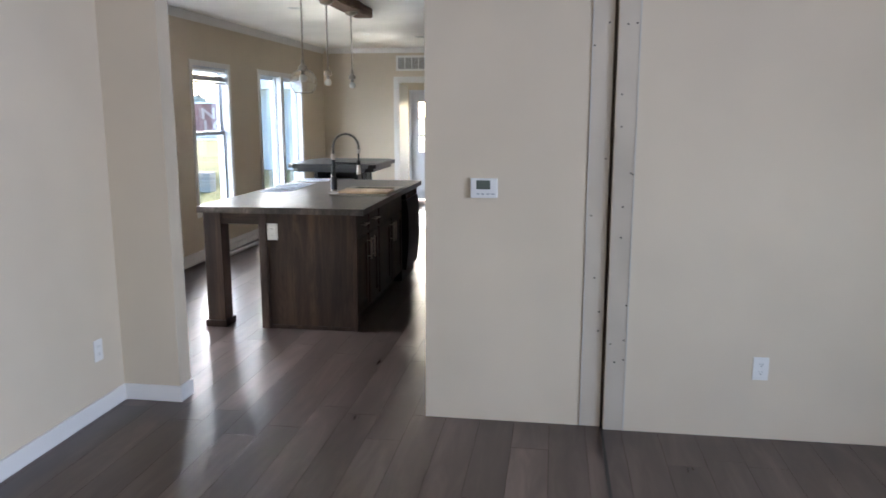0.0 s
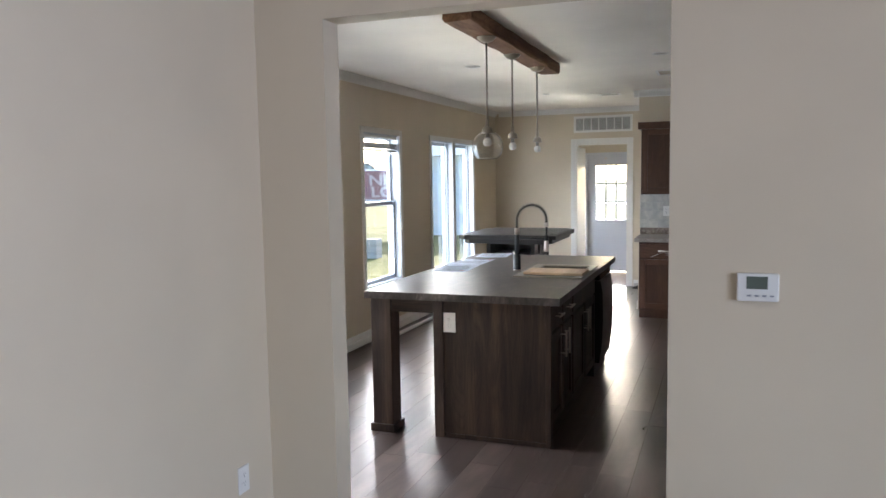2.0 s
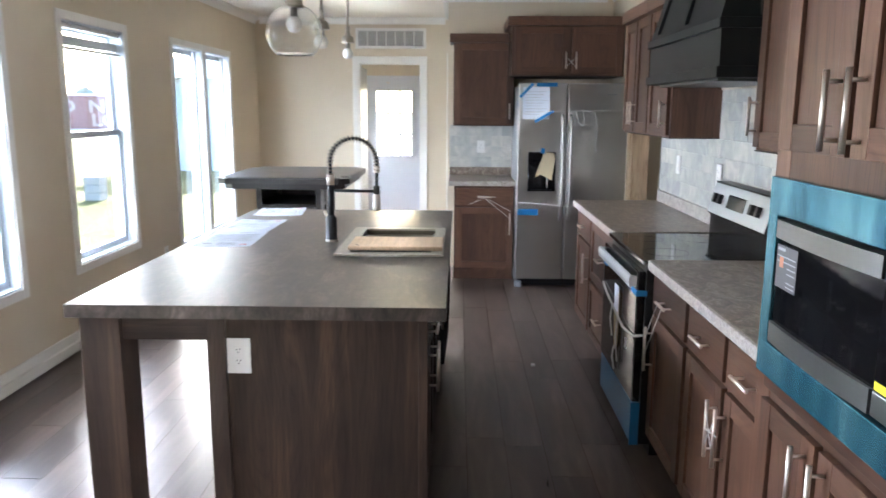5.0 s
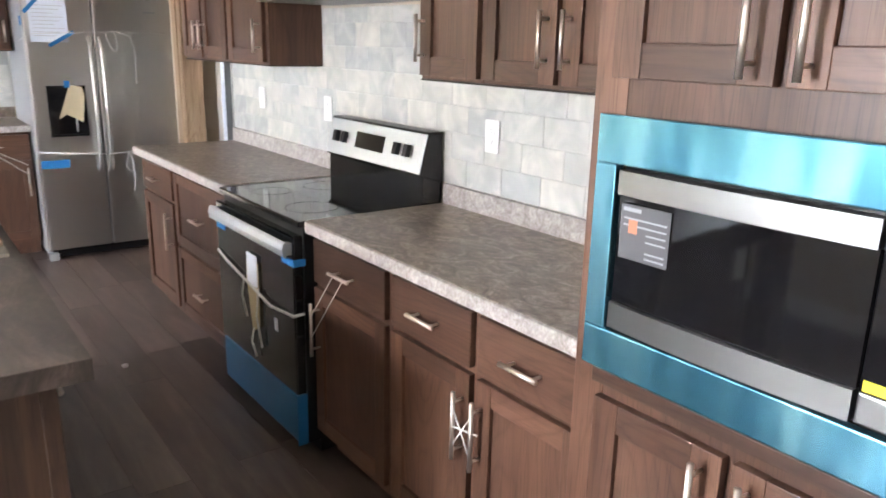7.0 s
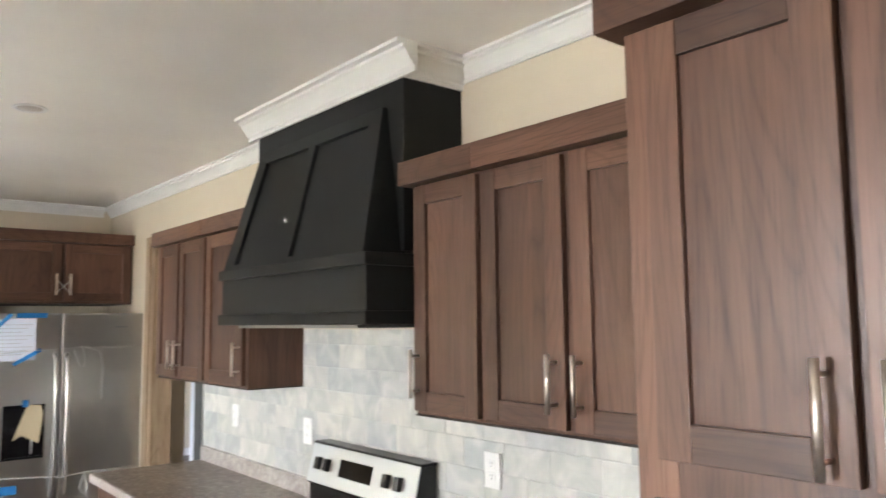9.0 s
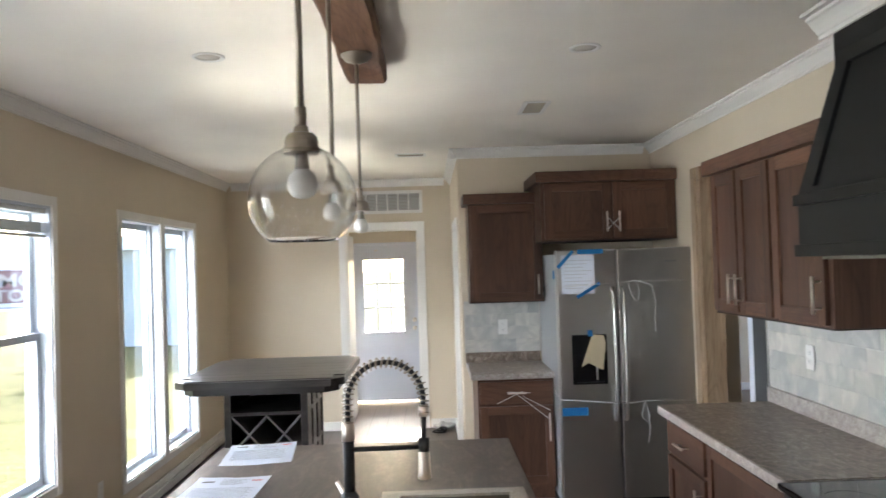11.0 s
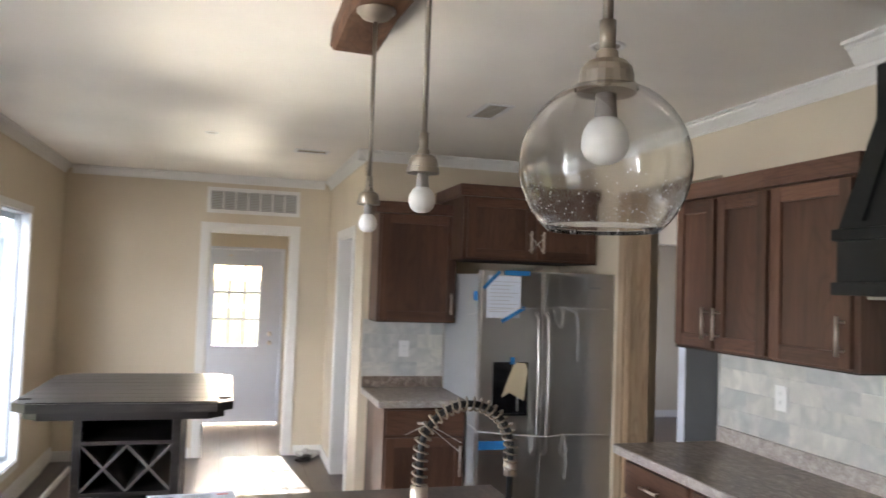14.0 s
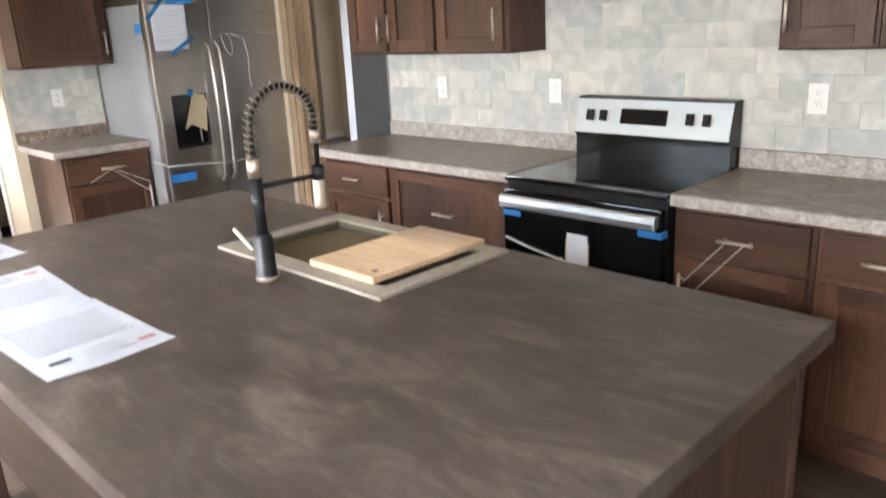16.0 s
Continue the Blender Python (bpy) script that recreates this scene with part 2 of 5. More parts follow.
RACK = mat("olive_brown_rack", (0.15, 0.115, 0.062), 0.32, 0.5)
CRUMPLED = paint("crumpled_plastic", (0.46, 0.44, 0.41), 0.45, 0.4, 0.2)
BULB = mat("milk_glass_bulb", (0.70, 0.69, 0.66), 0.3)
COLLAR = mat("grey_bulb_collar", (0.26, 0.245, 0.225), 0.4)
LENSW = mat("lamp_lens", (0.50, 0.45, 0.39), 0.5)
FAUCET = mat("black_faucet", (0.018, 0.020, 0.024), 0.35, 0.2)
CONCRETE = paint("pale_road", (0.28, 0.27, 0.25), 0.9, 0.5, 0.1)
CONT = paint("rust_red_container", (0.19, 0.085, 0.08), 0.7, 0.2, 0.15)
ROOFM = paint("white_sheet_roof", (0.7, 0.7, 0.7), 0.6)
SIDING = paint("pale_blue_siding", (0.34, 0.38, 0.40), 0.6, 0.1)

GLASS = mat("clear_glass", (1, 1, 1), 0.0)
GLASS.node_tree.nodes["Principled BSDF"].inputs["Transmission Weight"].default_value = 1.0
GLASS.node_tree.nodes["Principled BSDF"].inputs["IOR"].default_value = 1.45
GLOBE = mat("seeded_glass", (0.97, 0.97, 0.96), 0.045)
GLOBE.node_tree.nodes["Principled BSDF"].inputs["Transmission Weight"].default_value = 1.0
GLOBE.node_tree.nodes["Principled BSDF"].inputs["IOR"].default_value = 1.47
SEED = mat("glass_bubble", (0.95, 0.95, 0.95), 0.4)

FLOOR = mat("vinyl_plank", (0.10, 0.07, 0.055), 0.34)
co = coords(FLOOR, (8, 1.1, 1))
na, nb = nd(FLOOR, "TexNoise", Scale=1.2, Detail=7.0, Roughness=0.62, Distortion=0.6), nd(FLOOR, "TexNoise", Scale=9.0, Detail=4.0)
wire(FLOOR, co, na.inputs["Vector"]), wire(FLOOR, co, nb.inputs["Vector"])
plank_col = ramp(FLOOR, na.outputs[0], [(0.25, (0.034, 0.022, 0.018)), (0.5, (0.068, 0.047, 0.039)), (0.78, (0.135, 0.101, 0.085))])
oi = nd(FLOOR, "ObjectInfo")
plank_tone = ramp(FLOOR, oi.outputs["Random"], [(0.0, (0.70, 0.69, 0.69)), (0.5, (1.0, 0.99, 0.98)), (1.0, (1.30, 1.29, 1.28))])
wire(FLOOR, mix(FLOOR, 1.0, plank_col, plank_tone, "MULTIPLY"), FLOOR.node_tree.nodes["Principled BSDF"].inputs["Base Color"])
vary_rough(FLOOR, na.outputs[0], 0.24, 0.36)
FLOOR.node_tree.nodes["Principled BSDF"].inputs["Specular IOR Level"].default_value = 0.6
PLANK_EDGE = mat("plank_edge", (0.055, 0.039, 0.033), 0.95)
PLANK_EDGE.node_tree.nodes["Principled BSDF"].inputs["Specular IOR Level"].default_value = 0.0

TILE = mat("pearl_stone_tile", (0.5, 0.48, 0.44), 0.2)
co = coords(TILE, (1, 1, 1))
na = nd(TILE, "TexNoise", Scale=7.0, Detail=5.0, Distortion=1.2)
wire(TILE, co, na.inputs["Vector"])
oi = nd(TILE, "ObjectInfo")
tile_col = ramp(TILE, na.outputs[0], [(0.3, (0.42, 0.42, 0.405)), (0.52, (0.505, 0.50, 0.475)), (0.72, (0.62, 0.605, 0.56))])
tile_tone = ramp(TILE, oi.outputs["Random"], [(0.0, (0.90, 0.91, 0.92)), (0.4, (0.99, 0.99, 0.98)), (0.75, (1.03, 1.02, 0.98)), (1.0, (1.14, 1.12, 1.07))])
wire(TILE, mix(TILE, 1.0, tile_col, tile_tone, "MULTIPLY"), TILE.node_tree.nodes["Principled BSDF"].inputs["Base Color"])
vary_rough(TILE, na.outputs[0], 0.10, 0.3)
bump(TILE, na.outputs[0], 0.7, 0.006)
GROUT = paint("pale_grout", (0.50, 0.50, 0.48), 0.85, 0.3)

# dark grey that puts the casing's shade into the colour
SHADED_CASING = paint("shaded_casing_grey", (0.058, 0.060, 0.061), 0.8, 0.4, 0.15)
GRASS = mat("lawn", (0.10, 0.11, 0.035), 0.9)
co = coords(GRASS, (1, 1, 1), False)
na, nb = nd(GRASS, "TexNoise", Scale=0.35, Detail=6.0), nd(GRASS, "TexNoise", Scale=9.0, Detail=6.0)
wire(GRASS, co, na.inputs["Vector"]), wire(GRASS, co, nb.inputs["Vector"])
lawn = ramp(GRASS, na.outputs[0], [(0.35, (0.066, 0.072, 0.026)), (0.65, (0.120, 0.115, 0.055))])
blade = ramp(GRASS, nb.outputs[0], [(0.35, (0.6, 0.62, 0.5)), (0.65, (1.2, 1.15, 1.0))])
wire(GRASS, mix(GRASS, 1.0, lawn, blade, "MULTIPLY"), GRASS.node_tree.nodes["Principled BSDF"].inputs["Base Color"])
bump(GRASS, nb.outputs[0], 0.8, 0.05)
GRASS.node_tree.nodes["Principled BSDF"].inputs["Specular IOR Level"].default_value = 0.05


# ---------------------------------------------------------------- builders
def place_of(ob):
    p = Vector((0, 0, 0))
    while ob:
        p += ob.location
        ob = ob.parent
    return p


def thing(name, at, label="", category="", group="", kind=""):
    ob = new(name)
    ob.empty_display_size = 0.1
    ob.location = at
    return tagged(ob, label, category, group, kind)


def part(name, bm, material, parent=None, label="", smooth=False):
    """One mesh object; the bmesh is in world metres."""
    bmesh.ops.recalc_face_normals(bm, faces=bm.faces)
    if parent:
        bmesh.ops.translate(bm, vec=-place_of(parent), verts=bm.verts)
    me = bpy.data.meshes.new(name)
    bm.to_mesh(me)
    bm.free()
    for m in material if isinstance(material, (list, tuple)) else [material]:
        me.materials.append(m)
    if smooth:
        for p in me.polygons:
            p.use_smooth = True
    ob = new(name, me)
    if parent:
        ob.parent = parent
    return tagged(ob, label)


def single(name, bm, material, label="", category="", group="", kind="", smooth=False):
    return tagged(part(name, bm, material, None, label, smooth), label, category, group, kind)


def box(bm, a, b, bev=0.0, idx=0):
    lo, hi = [min(p, q) for p, q in zip(a, b)], [max(p, q) for p, q in zip(a, b)]
    v = [bm.verts.new((x, y, z)) for x in (lo[0], hi[0]) for y in (lo[1], hi[1]) for z in (lo[2], hi[2])]
    fs = [bm.faces.new([v[i] for i in q]) for q in ((0, 1, 3, 2), (4, 6, 7, 5), (0, 4, 5, 1), (2, 3, 7, 6), (0, 2, 6, 4), (1, 5, 7, 3))]
    for f in fs:
        f.material_index = idx
    if bev:
        es = list({e for f in fs for e in f.edges})
        r = bmesh.ops.bevel(bm, geom=es, offset=bev, segments=2, affect="EDGES", profile=0.6)
        for f in r["faces"]:
            f.material_index = idx
    return bm


def boxes(*items, bev=0.0):
    bm = bmesh.new()
    for a, b in items:
        box(bm, a, b, bev)
    return bm


def prism(bm, pts, axis, lo, hi):
    """Extrude a closed outline along an axis; pts are in the other two axes, in order."""
    def put(p, w):
        return {"x": (w, p[0], p[1]), "y": (p[0], w, p[1]), "z": (p[0], p[1], w)}[axis]
    a, b = [bm.verts.new(put(p, lo)) for p in pts], [bm.verts.new(put(p, hi)) for p in pts]
    n = len(pts)
    bm.faces.new(a), bm.faces.new(b)
    for i in range(n):
        bm.faces.new([a[i], a[(i + 1) % n], b[(i + 1) % n], b[i]])
    return bm


def lathe(bm, profile, at, seg=28, close=False):
    """Turn a profile of (radius, z) about the upright axis through at."""
    rings = [[bm.verts.new((at[0] + r * math.cos(2 * math.pi * k / seg), at[1] + r * math.sin(2 * math.pi * k / seg), at[2] + z)) for k in range(seg)] for r, z in profile]
    pairs = list(zip(rings, rings[1:])) + ([(rings[-1], rings[0])] if close else [])
    for p, q in pairs:
        for k in range(seg):
            bm.faces.new([p[k], p[(k + 1) % seg], q[(k + 1) % seg], q[k]])
    if not close:
        bm.faces.new(rings[0]), bm.faces.new(rings[-1])
    return bm


def tube(bm, pts, r, seg=8, closed=False):
    pts = [Vector(p) for p in pts]
    rings, up = [], None
    for i, p in enumerate(pts):
        d = (pts[min(i + 1, len(pts) - 1)] - pts[max(i - 1, 0)]).normalized()
        if up is None:
            up = d.orthogonal().normalized()
        up = (up - d * up.dot(d)).normalized()
        side = d.cross(up)
        rings.append([bm.verts.new(p + r * (math.cos(2 * math.pi * k / seg) * up + math.sin(2 * math.pi * k / seg) * side)) for k in range(seg)])
    for p, q in zip(rings, rings[1:]):
        for k in range(seg):
            bm.faces.new([p[k], p[(k + 1) % seg], q[(k + 1) % seg], q[k]])
    bm.faces.new(rings[0]), bm.faces.new(rings[-1])
    return bm


class Face:
    """A cabinet front: u runs along it, v is up, n comes out of it."""
    def __init__(self, axis, at, out):
        self.axis, self.at, self.out = axis, at, out

    def p(self, u, v, n):
        w = self.at + self.out * n
        return (w, u, v) if self.axis == "x" else (u, w, v)

    def box(self, bm, u0, u1, v0, v1, n0, n1, bev=0.0, idx=0):
        return box(bm, self.p(u0, v0, n0), self.p(u1, v1, n1), bev, idx)


def pull(face, u, v, length, upright, parent, group_n=0.0):
    """Satin bar pull on two posts."""
    bm = bmesh.new()
    h = length / 2
    n0, n1 = group_n, group_n + 0.034
    if upright:
        tube(bm, [face.p(u, v - h, n1), face.p(u, v + h, n1)], 0.0066, 12)
        for s in (-0.72, 0.72):
            tube(bm, [face.p(u, v + s * h, n0), face.p(u, v + s * h, n1 - 0.003)], 0.0045, 6)
    else:
        tube(bm, [face.p(u - h, v, n1), face.p(u + h, v, n1)], 0.0066, 12)
        for s in (-0.72, 0.72):
            tube(bm, [face.p(u + s * h, v, n0), face.p(u + s * h, v, n1 - 0.003)], 0.0045, 6)
    return part("handle", bm, NICKEL, parent, "satin nickel bar handle", True)


def shaker(face, u0, u1, v0, v1, parent, mats, rail=0.06, name="door"):
    """Framed door: a recessed panel with two stiles and two rails under it; its handle follows."""
    t = 0.02
    bm = bmesh.new()
    face.box(bm, u0 + rail - 0.004, u1 - rail + 0.004, v0 + rail - 0.004, v1 - rail + 0.004, 0.001, 0.009)
    d = part(name, bm, mats[0], parent)
    for nm, m, q, n1 in (("stile", mats[0], (u0, u0 + rail, v0, v1), t), ("stile", mats[0], (u1 - rail, u1, v0, v1), t), ("rail", mats[1], (u0 + rail, u1 - rail, v1 - rail, v1), t - 0.0006), ("rail", mats[1], (u0 + rail, u1 - rail, v0, v0 + rail), t - 0.0006)):
        bm = bmesh.new()
        face.box(bm, *q, 0, n1, 0.002)
        part(nm, bm, m, d)
    return d


def slab_front(face, u0, u1, v0, v1, parent, material):
    bm = bmesh.new()
    face.box(bm, u0, u1, v0, v1, 0, 0.02, 0.003)
    return part("drawer", bm, material, parent)


def wall(name, axis, w0, w1, u0, u1, z0, z1, holes=(), material=None):
    """A wall between w0 and w1 on its thin axis, along u, with openings right through."""
    us = sorted({u0, u1, *[h[0] for h in holes], *[h[1] for h in holes]})
    zs = sorted({z0, z1, *[h[2] for h in holes], *[h[3] for h in holes]})
    bm = bmesh.new()
    for ua, ub in zip(us, us[1:]):
        run = None
        for za, zb in list(zip(zs, zs[1:])) + [(z1, z1)]:
            solid = zb > za and not any(h[0] < (ua + ub) / 2 < h[1] and h[2] < (za + zb) / 2 < h[3] for h in holes)
            if solid:
                run = (run[0], zb) if run else (za, zb)
            elif run:
                a, b = ((w0, ua, run[0]), (w1, ub, run[1])) if axis == "x" else ((ua, w0, run[0]), (ub, w1, run[1]))
                box(bm, a, b)
                run = None
    bmesh.ops.remove_doubles(bm, verts=bm.verts, dist=1e-5)
    return single(name, bm, material or WALL, kind="structure")


# ---------------------------------------------------------------- structure
H = 2.66
WX = 1.55                                        # kitchen's cabinet wall
WW = WEST                                       # window wall
PY = 3.18                                        # partition, front room side
EY = 11.70                                       # end wall
NY = 13.30                                       # rear outside wall
# the first window is unseen, added to light the utility room
WINDOWS = [(12.1, 13.0, 0.75, 2.05), (5.50, 6.38, 0.55, 2.125), (7.06, 7.95, 0.55, 2.125), (8.92, 9.68, 0.28, 2.12), (9.775, 10.54, 0.28, 2.12), (3.94, 4.82, 0.55, 2.125)]

floor_base = single("floor", boxes(((-2.6, -3.7, -0.12), (5.7, 13.5, -0.006))), PLANK_EDGE, kind="structure")
single("ceiling", boxes(((-2.6, -3.7, H), (5.7, 13.5, H + 0.12))), CEIL, kind="structure")
wall("wall_west", "x", WW - 0.15, WW, -3.7, 13.5, -0.75, H, WINDOWS)
wall("wall_rear", "y", NY, NY + 0.14, WW, 5.7, -0.75, H, [(-1.29, -0.33, 0.0, 2.04)])
wall("wall_front", "y", -3.65, -3.5, WW, 5.7, -0.75, H)
# window openings out of view, added for the east fill lamps
wall("wall_east", "x", 5.5, 5.65, -3.5, NY, -0.75, H, [(-0.75, 0.75, 0.8, 2.1), (-2.95, -1.45, 0.8, 2.1), (10.35, 11.65, 0.8, 2.1)])
wall("wall_hall", "x", -1.12, -1.0, -3.5, PY, 0, H)
wall("wall_partition", "y", PY, PY + 0.13, WW, 1.685, 0, H, [(-0.66, 0.76, 0, 2.335)])
wall("wall_partition_east", "y", PY - 0.035, PY + 0.13, 1.70, 5.5, 0, H)
wall("wall_kitchen", "x", WX, 1.69, PY + 0.13, EY, 0, H, [(7.72, 8.79, 0, 2.335)])
wall("wall_other_half", "x", 1.71, 1.84, PY + 0.13, NY, 0, H, [(8.24, 8.79, 0, 2.335)])
wall("wall_alcove", "y", 9.72, 9.82, -0.026, WX, 0, H)
wall("wall_passage", "x", -0.026, 0.085, 9.82, EY, 0, H, [(10.15, 10.94, 0, 2.06)])
wall("wall_end", "y", EY, EY + 0.12, WW, WX, 0, H, [(-1.154, -0.39, 0, 2.127)])
wall("wall_utility_east", "x", 0.3, 0.42, EY + 0.12, NY, 0, H)

# bare strips and the black slit where the two halves of the house meet
single("trim", boxes(((1.585, PY - 0.006, 0.002), (1.683, PY, H))), BOARD, "bare unpainted board strip beside the joint", "trim", kind="structure")
single("trim", boxes(((1.702, PY - 0.041, 0.002), (1.80, PY - 0.035, H))), BOARD, "bare unpainted board strip beside the joint", "trim", kind="structure")
for x0, x1, y in ((1.581, 1.585, PY - 0.009), (1.800, 1.804, PY - 0.044)):
    single("trim", boxes(((x0, y, 0.002), (x1, y + 0.01, H))), GROUT, "paint ridge along bare board strip", "trim", kind="structure")
bm = bmesh.new()
for k in range(26):
    x, z = random.choice((1.60, 1.625, 1.665)) + random.uniform(-0.008, 0.008), random.uniform(0.2, 2.5)
    off = random.choice((0.0, 0.125))
    y = PY - 0.006 - (0.035 if off else 0)
    box(bm, (x + off - 0.004, y - 0.002, z - 0.004), (x + off + 0.004, y + 0.001, z + 0.004))
single("screw_heads", bm, DARKPLASTIC, "dark screw heads and holes in bare board", "screws", kind="stuff")
single("floor_joint", boxes(((1.686, -3.5, -0.001), (1.70, PY, 0.0025))), DARKPLASTIC, "dark open joint in the plank floor", "joint", kind="structure")


def crown(path_axis, lo, hi, w, out, name="crown_molding", big=1.0):
    """Cornice along an axis; w is the wall face, out the way into the room."""
    pr = [(0, 0.0), (0, -0.078), (0.009, -0.078), (0.009, -0.066), (0.014, -0.063), (0.018, -0.056), (0.030, -0.042), (0.040, -0.026), (0.048, -0.022), (0.048, -0.013), (0.064, -0.010), (0.064, 0)]
    pr = [(p * big, q * big) for p, q in pr]
    bm = bmesh.new()
    if path_axis == "y":
        prism(bm, [(w + out * a, H - 0.001 + b) for a, b in pr], "y", lo, hi)
    else:
        prism(bm, [(w + out * a, H - 0.001 + b) for a, b in pr], "x", lo, hi)
    return single(name, bm, TRIM, "white painted crown molding under the ceiling", "molding", kind="structure")


crown("y", PY + 0.13, EY, WW, 1)
crown("x", WW + 0.06, -0.09, EY, -1)
crown("y", 9.72 - 0.064, EY, -0.026, -1)
crown("x", -0.09, WX - 0.06, 9.72, -1)
crown("y", 6.47, 9.72, WX, -1)
crown("y", PY + 0.13, 5.36, WX, -1)
crown("y", 5.277, 6.553, 1.285, -1, big=1.3)
crown("x", 1.285, WX, 5.36, -1, big=1.3)
crown("x", 1.285, WX, 6.47, 1, big=1.3)


def baseboard(a, b, h=0.095):
    bm = bmesh.new()
    box(bm, (*a, 0.001), (*b, h), 0.004)
    return single("baseboard", bm, TRIM, "white painted baseboard along the wall", "baseboard", kind="structure")


baseboard((-1.0, -3.5), (-0.986, PY - 0.014))
baseboard((-1.0, PY - 0.014), (-0.646, PY))
baseboard((-0.66, PY), (-0.646, PY + 0.13))
baseboard((WW, PY + 0.13), (WW + 0.014, EY), 0.13)
baseboard((WW + 0.014, EY - 0.014), (-1.24, EY))
baseboard((-0.30, EY - 0.014), (-0.026, EY))
baseboard((-0.04, 9.72), (-0.026, 10.07))
baseboard((-0.04, 11.02), (-0.026, EY - 0.014))
baseboard((1.84, NY - 0.014), (5.5, NY))
bm = boxes(((WW + 0.018, 3.6, 0.012), (WW + 0.034, 11.3, 0.075)), bev=0.003)
single("trim_board", bm, TRIM, "loose white trim board along window wall", "board")
bm = tube(bmesh.new(), [(WW + 0.15, 6.9, 0.021), (WW + 0.19, 9.2, 0.021), (WW + 0.23, 11.35, 0.021)], 0.02, 12)
single("plastic_pipe", bm, PLASTIC, "long white plastic pipe lying on the floor", "pipe", smooth=True)


# ---- windows
def window(name, y0, y1, z0, z1, hung, blind):
    w = thing(name, (WW, (y0 + y1) / 2, z0), "white vinyl %s window with white casing" % ("single-hung" if hung else "tall fixed"), "window", "kitchen windows", "structure")
    c = 0.058
    part("casing", boxes(((WW, y0 - c, z0 - c), (WW + 0.014, y0, z1 + c)), ((WW, y1, z0 - c), (WW + 0.014, y1 + c, z1 + c)), ((WW, y0, z1), (WW + 0.013, y1, z1 + c)), ((WW, y0, z0 - c), (WW + 0.013, y1, z0)), bev=0.003), TRIM, w)
    part("jamb_liner", boxes(((WW - 0.15, y0, z0), (WW + 0.002, y0 + 0.012, z1)), ((WW - 0.15, y1 - 0.012, z0), (WW + 0.002, y1, z1)), ((WW - 0.15, y0 + 0.012, z1 - 0.012), (WW + 0.001, y1 - 0.012, z1)), ((WW - 0.15, y0 + 0.012, z0), (WW + 0.001, y1 - 0.012, z0 + 0.012))), VINYL, w)
    a, b = y0 + 0.012, y1 - 0.012
    lo, hi = z0 + 0.012, z1 - 0.012
    f = 0.042

    def sash(nm, s0, s1, x0, x1):
        s = part(nm, boxes(((x0, a, s0), (x1, a + f, s1)), ((x0, b - f, s0), (x1, b, s1)), ((x0, a + f, s1 - f), (x1, b - f, s1)), ((x0, a + f, s0), (x1, b - f, s0 + f)), bev=0.004), VINYL, w)
        xm = (x0 + x1) / 2
        g = part("pane", boxes(((xm - 0.002, a + f, s0 + f), (xm + 0.002, b - f, s1 - f))), GLASS, s)
        g.visible_shadow = False
        return s
    if hung:
        mid = z0 + 0.535 * (z1 - z0)
        sash("upper_sash", mid - 0.02, hi, WW - 0.125, WW - 0.095)
        sash("lower_sash", lo, mid + 0.022, WW - 0.093, WW - 0.060)
    else:
        sash("sash", lo, hi, WW - 0.12, WW - 0.085)
        for yy in (a, b - 0.028):
            part("stop", boxes(((WW - 0.085, yy, lo), (WW - 0.06, yy + 0.028, hi)), bev=0.003), VINYL, w)
    if blind:
        bl = thing("window_blind", (WW - 0.03, (y0 + y1) / 2, z1 - 0.14), "white mini blind pulled fully up", "blind", "window blinds")
        part("headrail", boxes(((WW - 0.052, a + 0.01, hi - 0.032), (WW - 0.015, b - 0.01, hi - 0.004)), bev=0.003), BLIND, bl)
        bm = bmesh.new()
        for k in range(14):
            z = hi - 0.085 - 0.0042 * k
            prism(bm, [(WW - 0.058, z), (WW - 0.035, z + 0.004), (WW - 0.012, z), (WW - 0.012, z + 0.0012), (WW - 0.035, z + 0.0054), (WW - 0.058, z + 0.0012)], "y", a + 0.012, b - 0.012)
        tagged(part("slats", bm, BLIND, bl), kind="stuff")
        part("bottom_rail", boxes(((WW - 0.056, a + 0.012, hi - 0.166), (WW - 0.014, b - 0.012, hi - 0.150)), bev=0.003), BLIND, bl)
        for yy in (a + 0.12, b - 0.12):
            part("lift_cord", tube(bmesh.new(), [(WW - 0.034, yy, hi - 0.03), (WW - 0.034, yy, hi - 0.155)], 0.0012, 5), STRAP, bl)


for k, (y0, y1, z0, z1) in enumerate(WINDOWS):
    window("window_%d" % (k + 1), y0, y1, z0, z1, k not in (3, 4), k in (1, 2, 5))


# ---- door frames
def casing_set(name, face, u0, u1, ztop, depth, c=0.078):
    d = thing(name, face.p((u0 + u1) / 2, 0, 0), "white painted door casing round an opening", "door casing", kind="structure")
    for nm, q in (("side_casing", (u0 - c, u0, 0.001, ztop + c)), ("side_casing", (u1, u1 + c, 0.001, ztop + c)), ("head_casing", (u0, u1, ztop, ztop + c))):
        bm = bmesh.new()
        face.box(bm, *q, 0, 0.016, 0.004)
        part(nm, bm, TRIM, d)
    for nm, q in (("jamb", (u0, u0 + 0.016, 0.001, ztop)), ("jamb", (u1 - 0.016, u1, 0.001, ztop)), ("head_jamb", (u0 + 0.016, u1 - 0.016, ztop - 0.016, ztop))):
        bm = bmesh.new()
        face.box(bm, *q, -depth, 0.002)
        part(nm, bm, TRIM, d)
    return d


casing_set("door_frame_1", Face("y", EY, -1), -1.154, -0.39, 2.127, 0.12)
casing_set("door_frame_2", Face("x", -0.026, -1), 10.15, 10.94, 2.06, 0.11, 0.07)

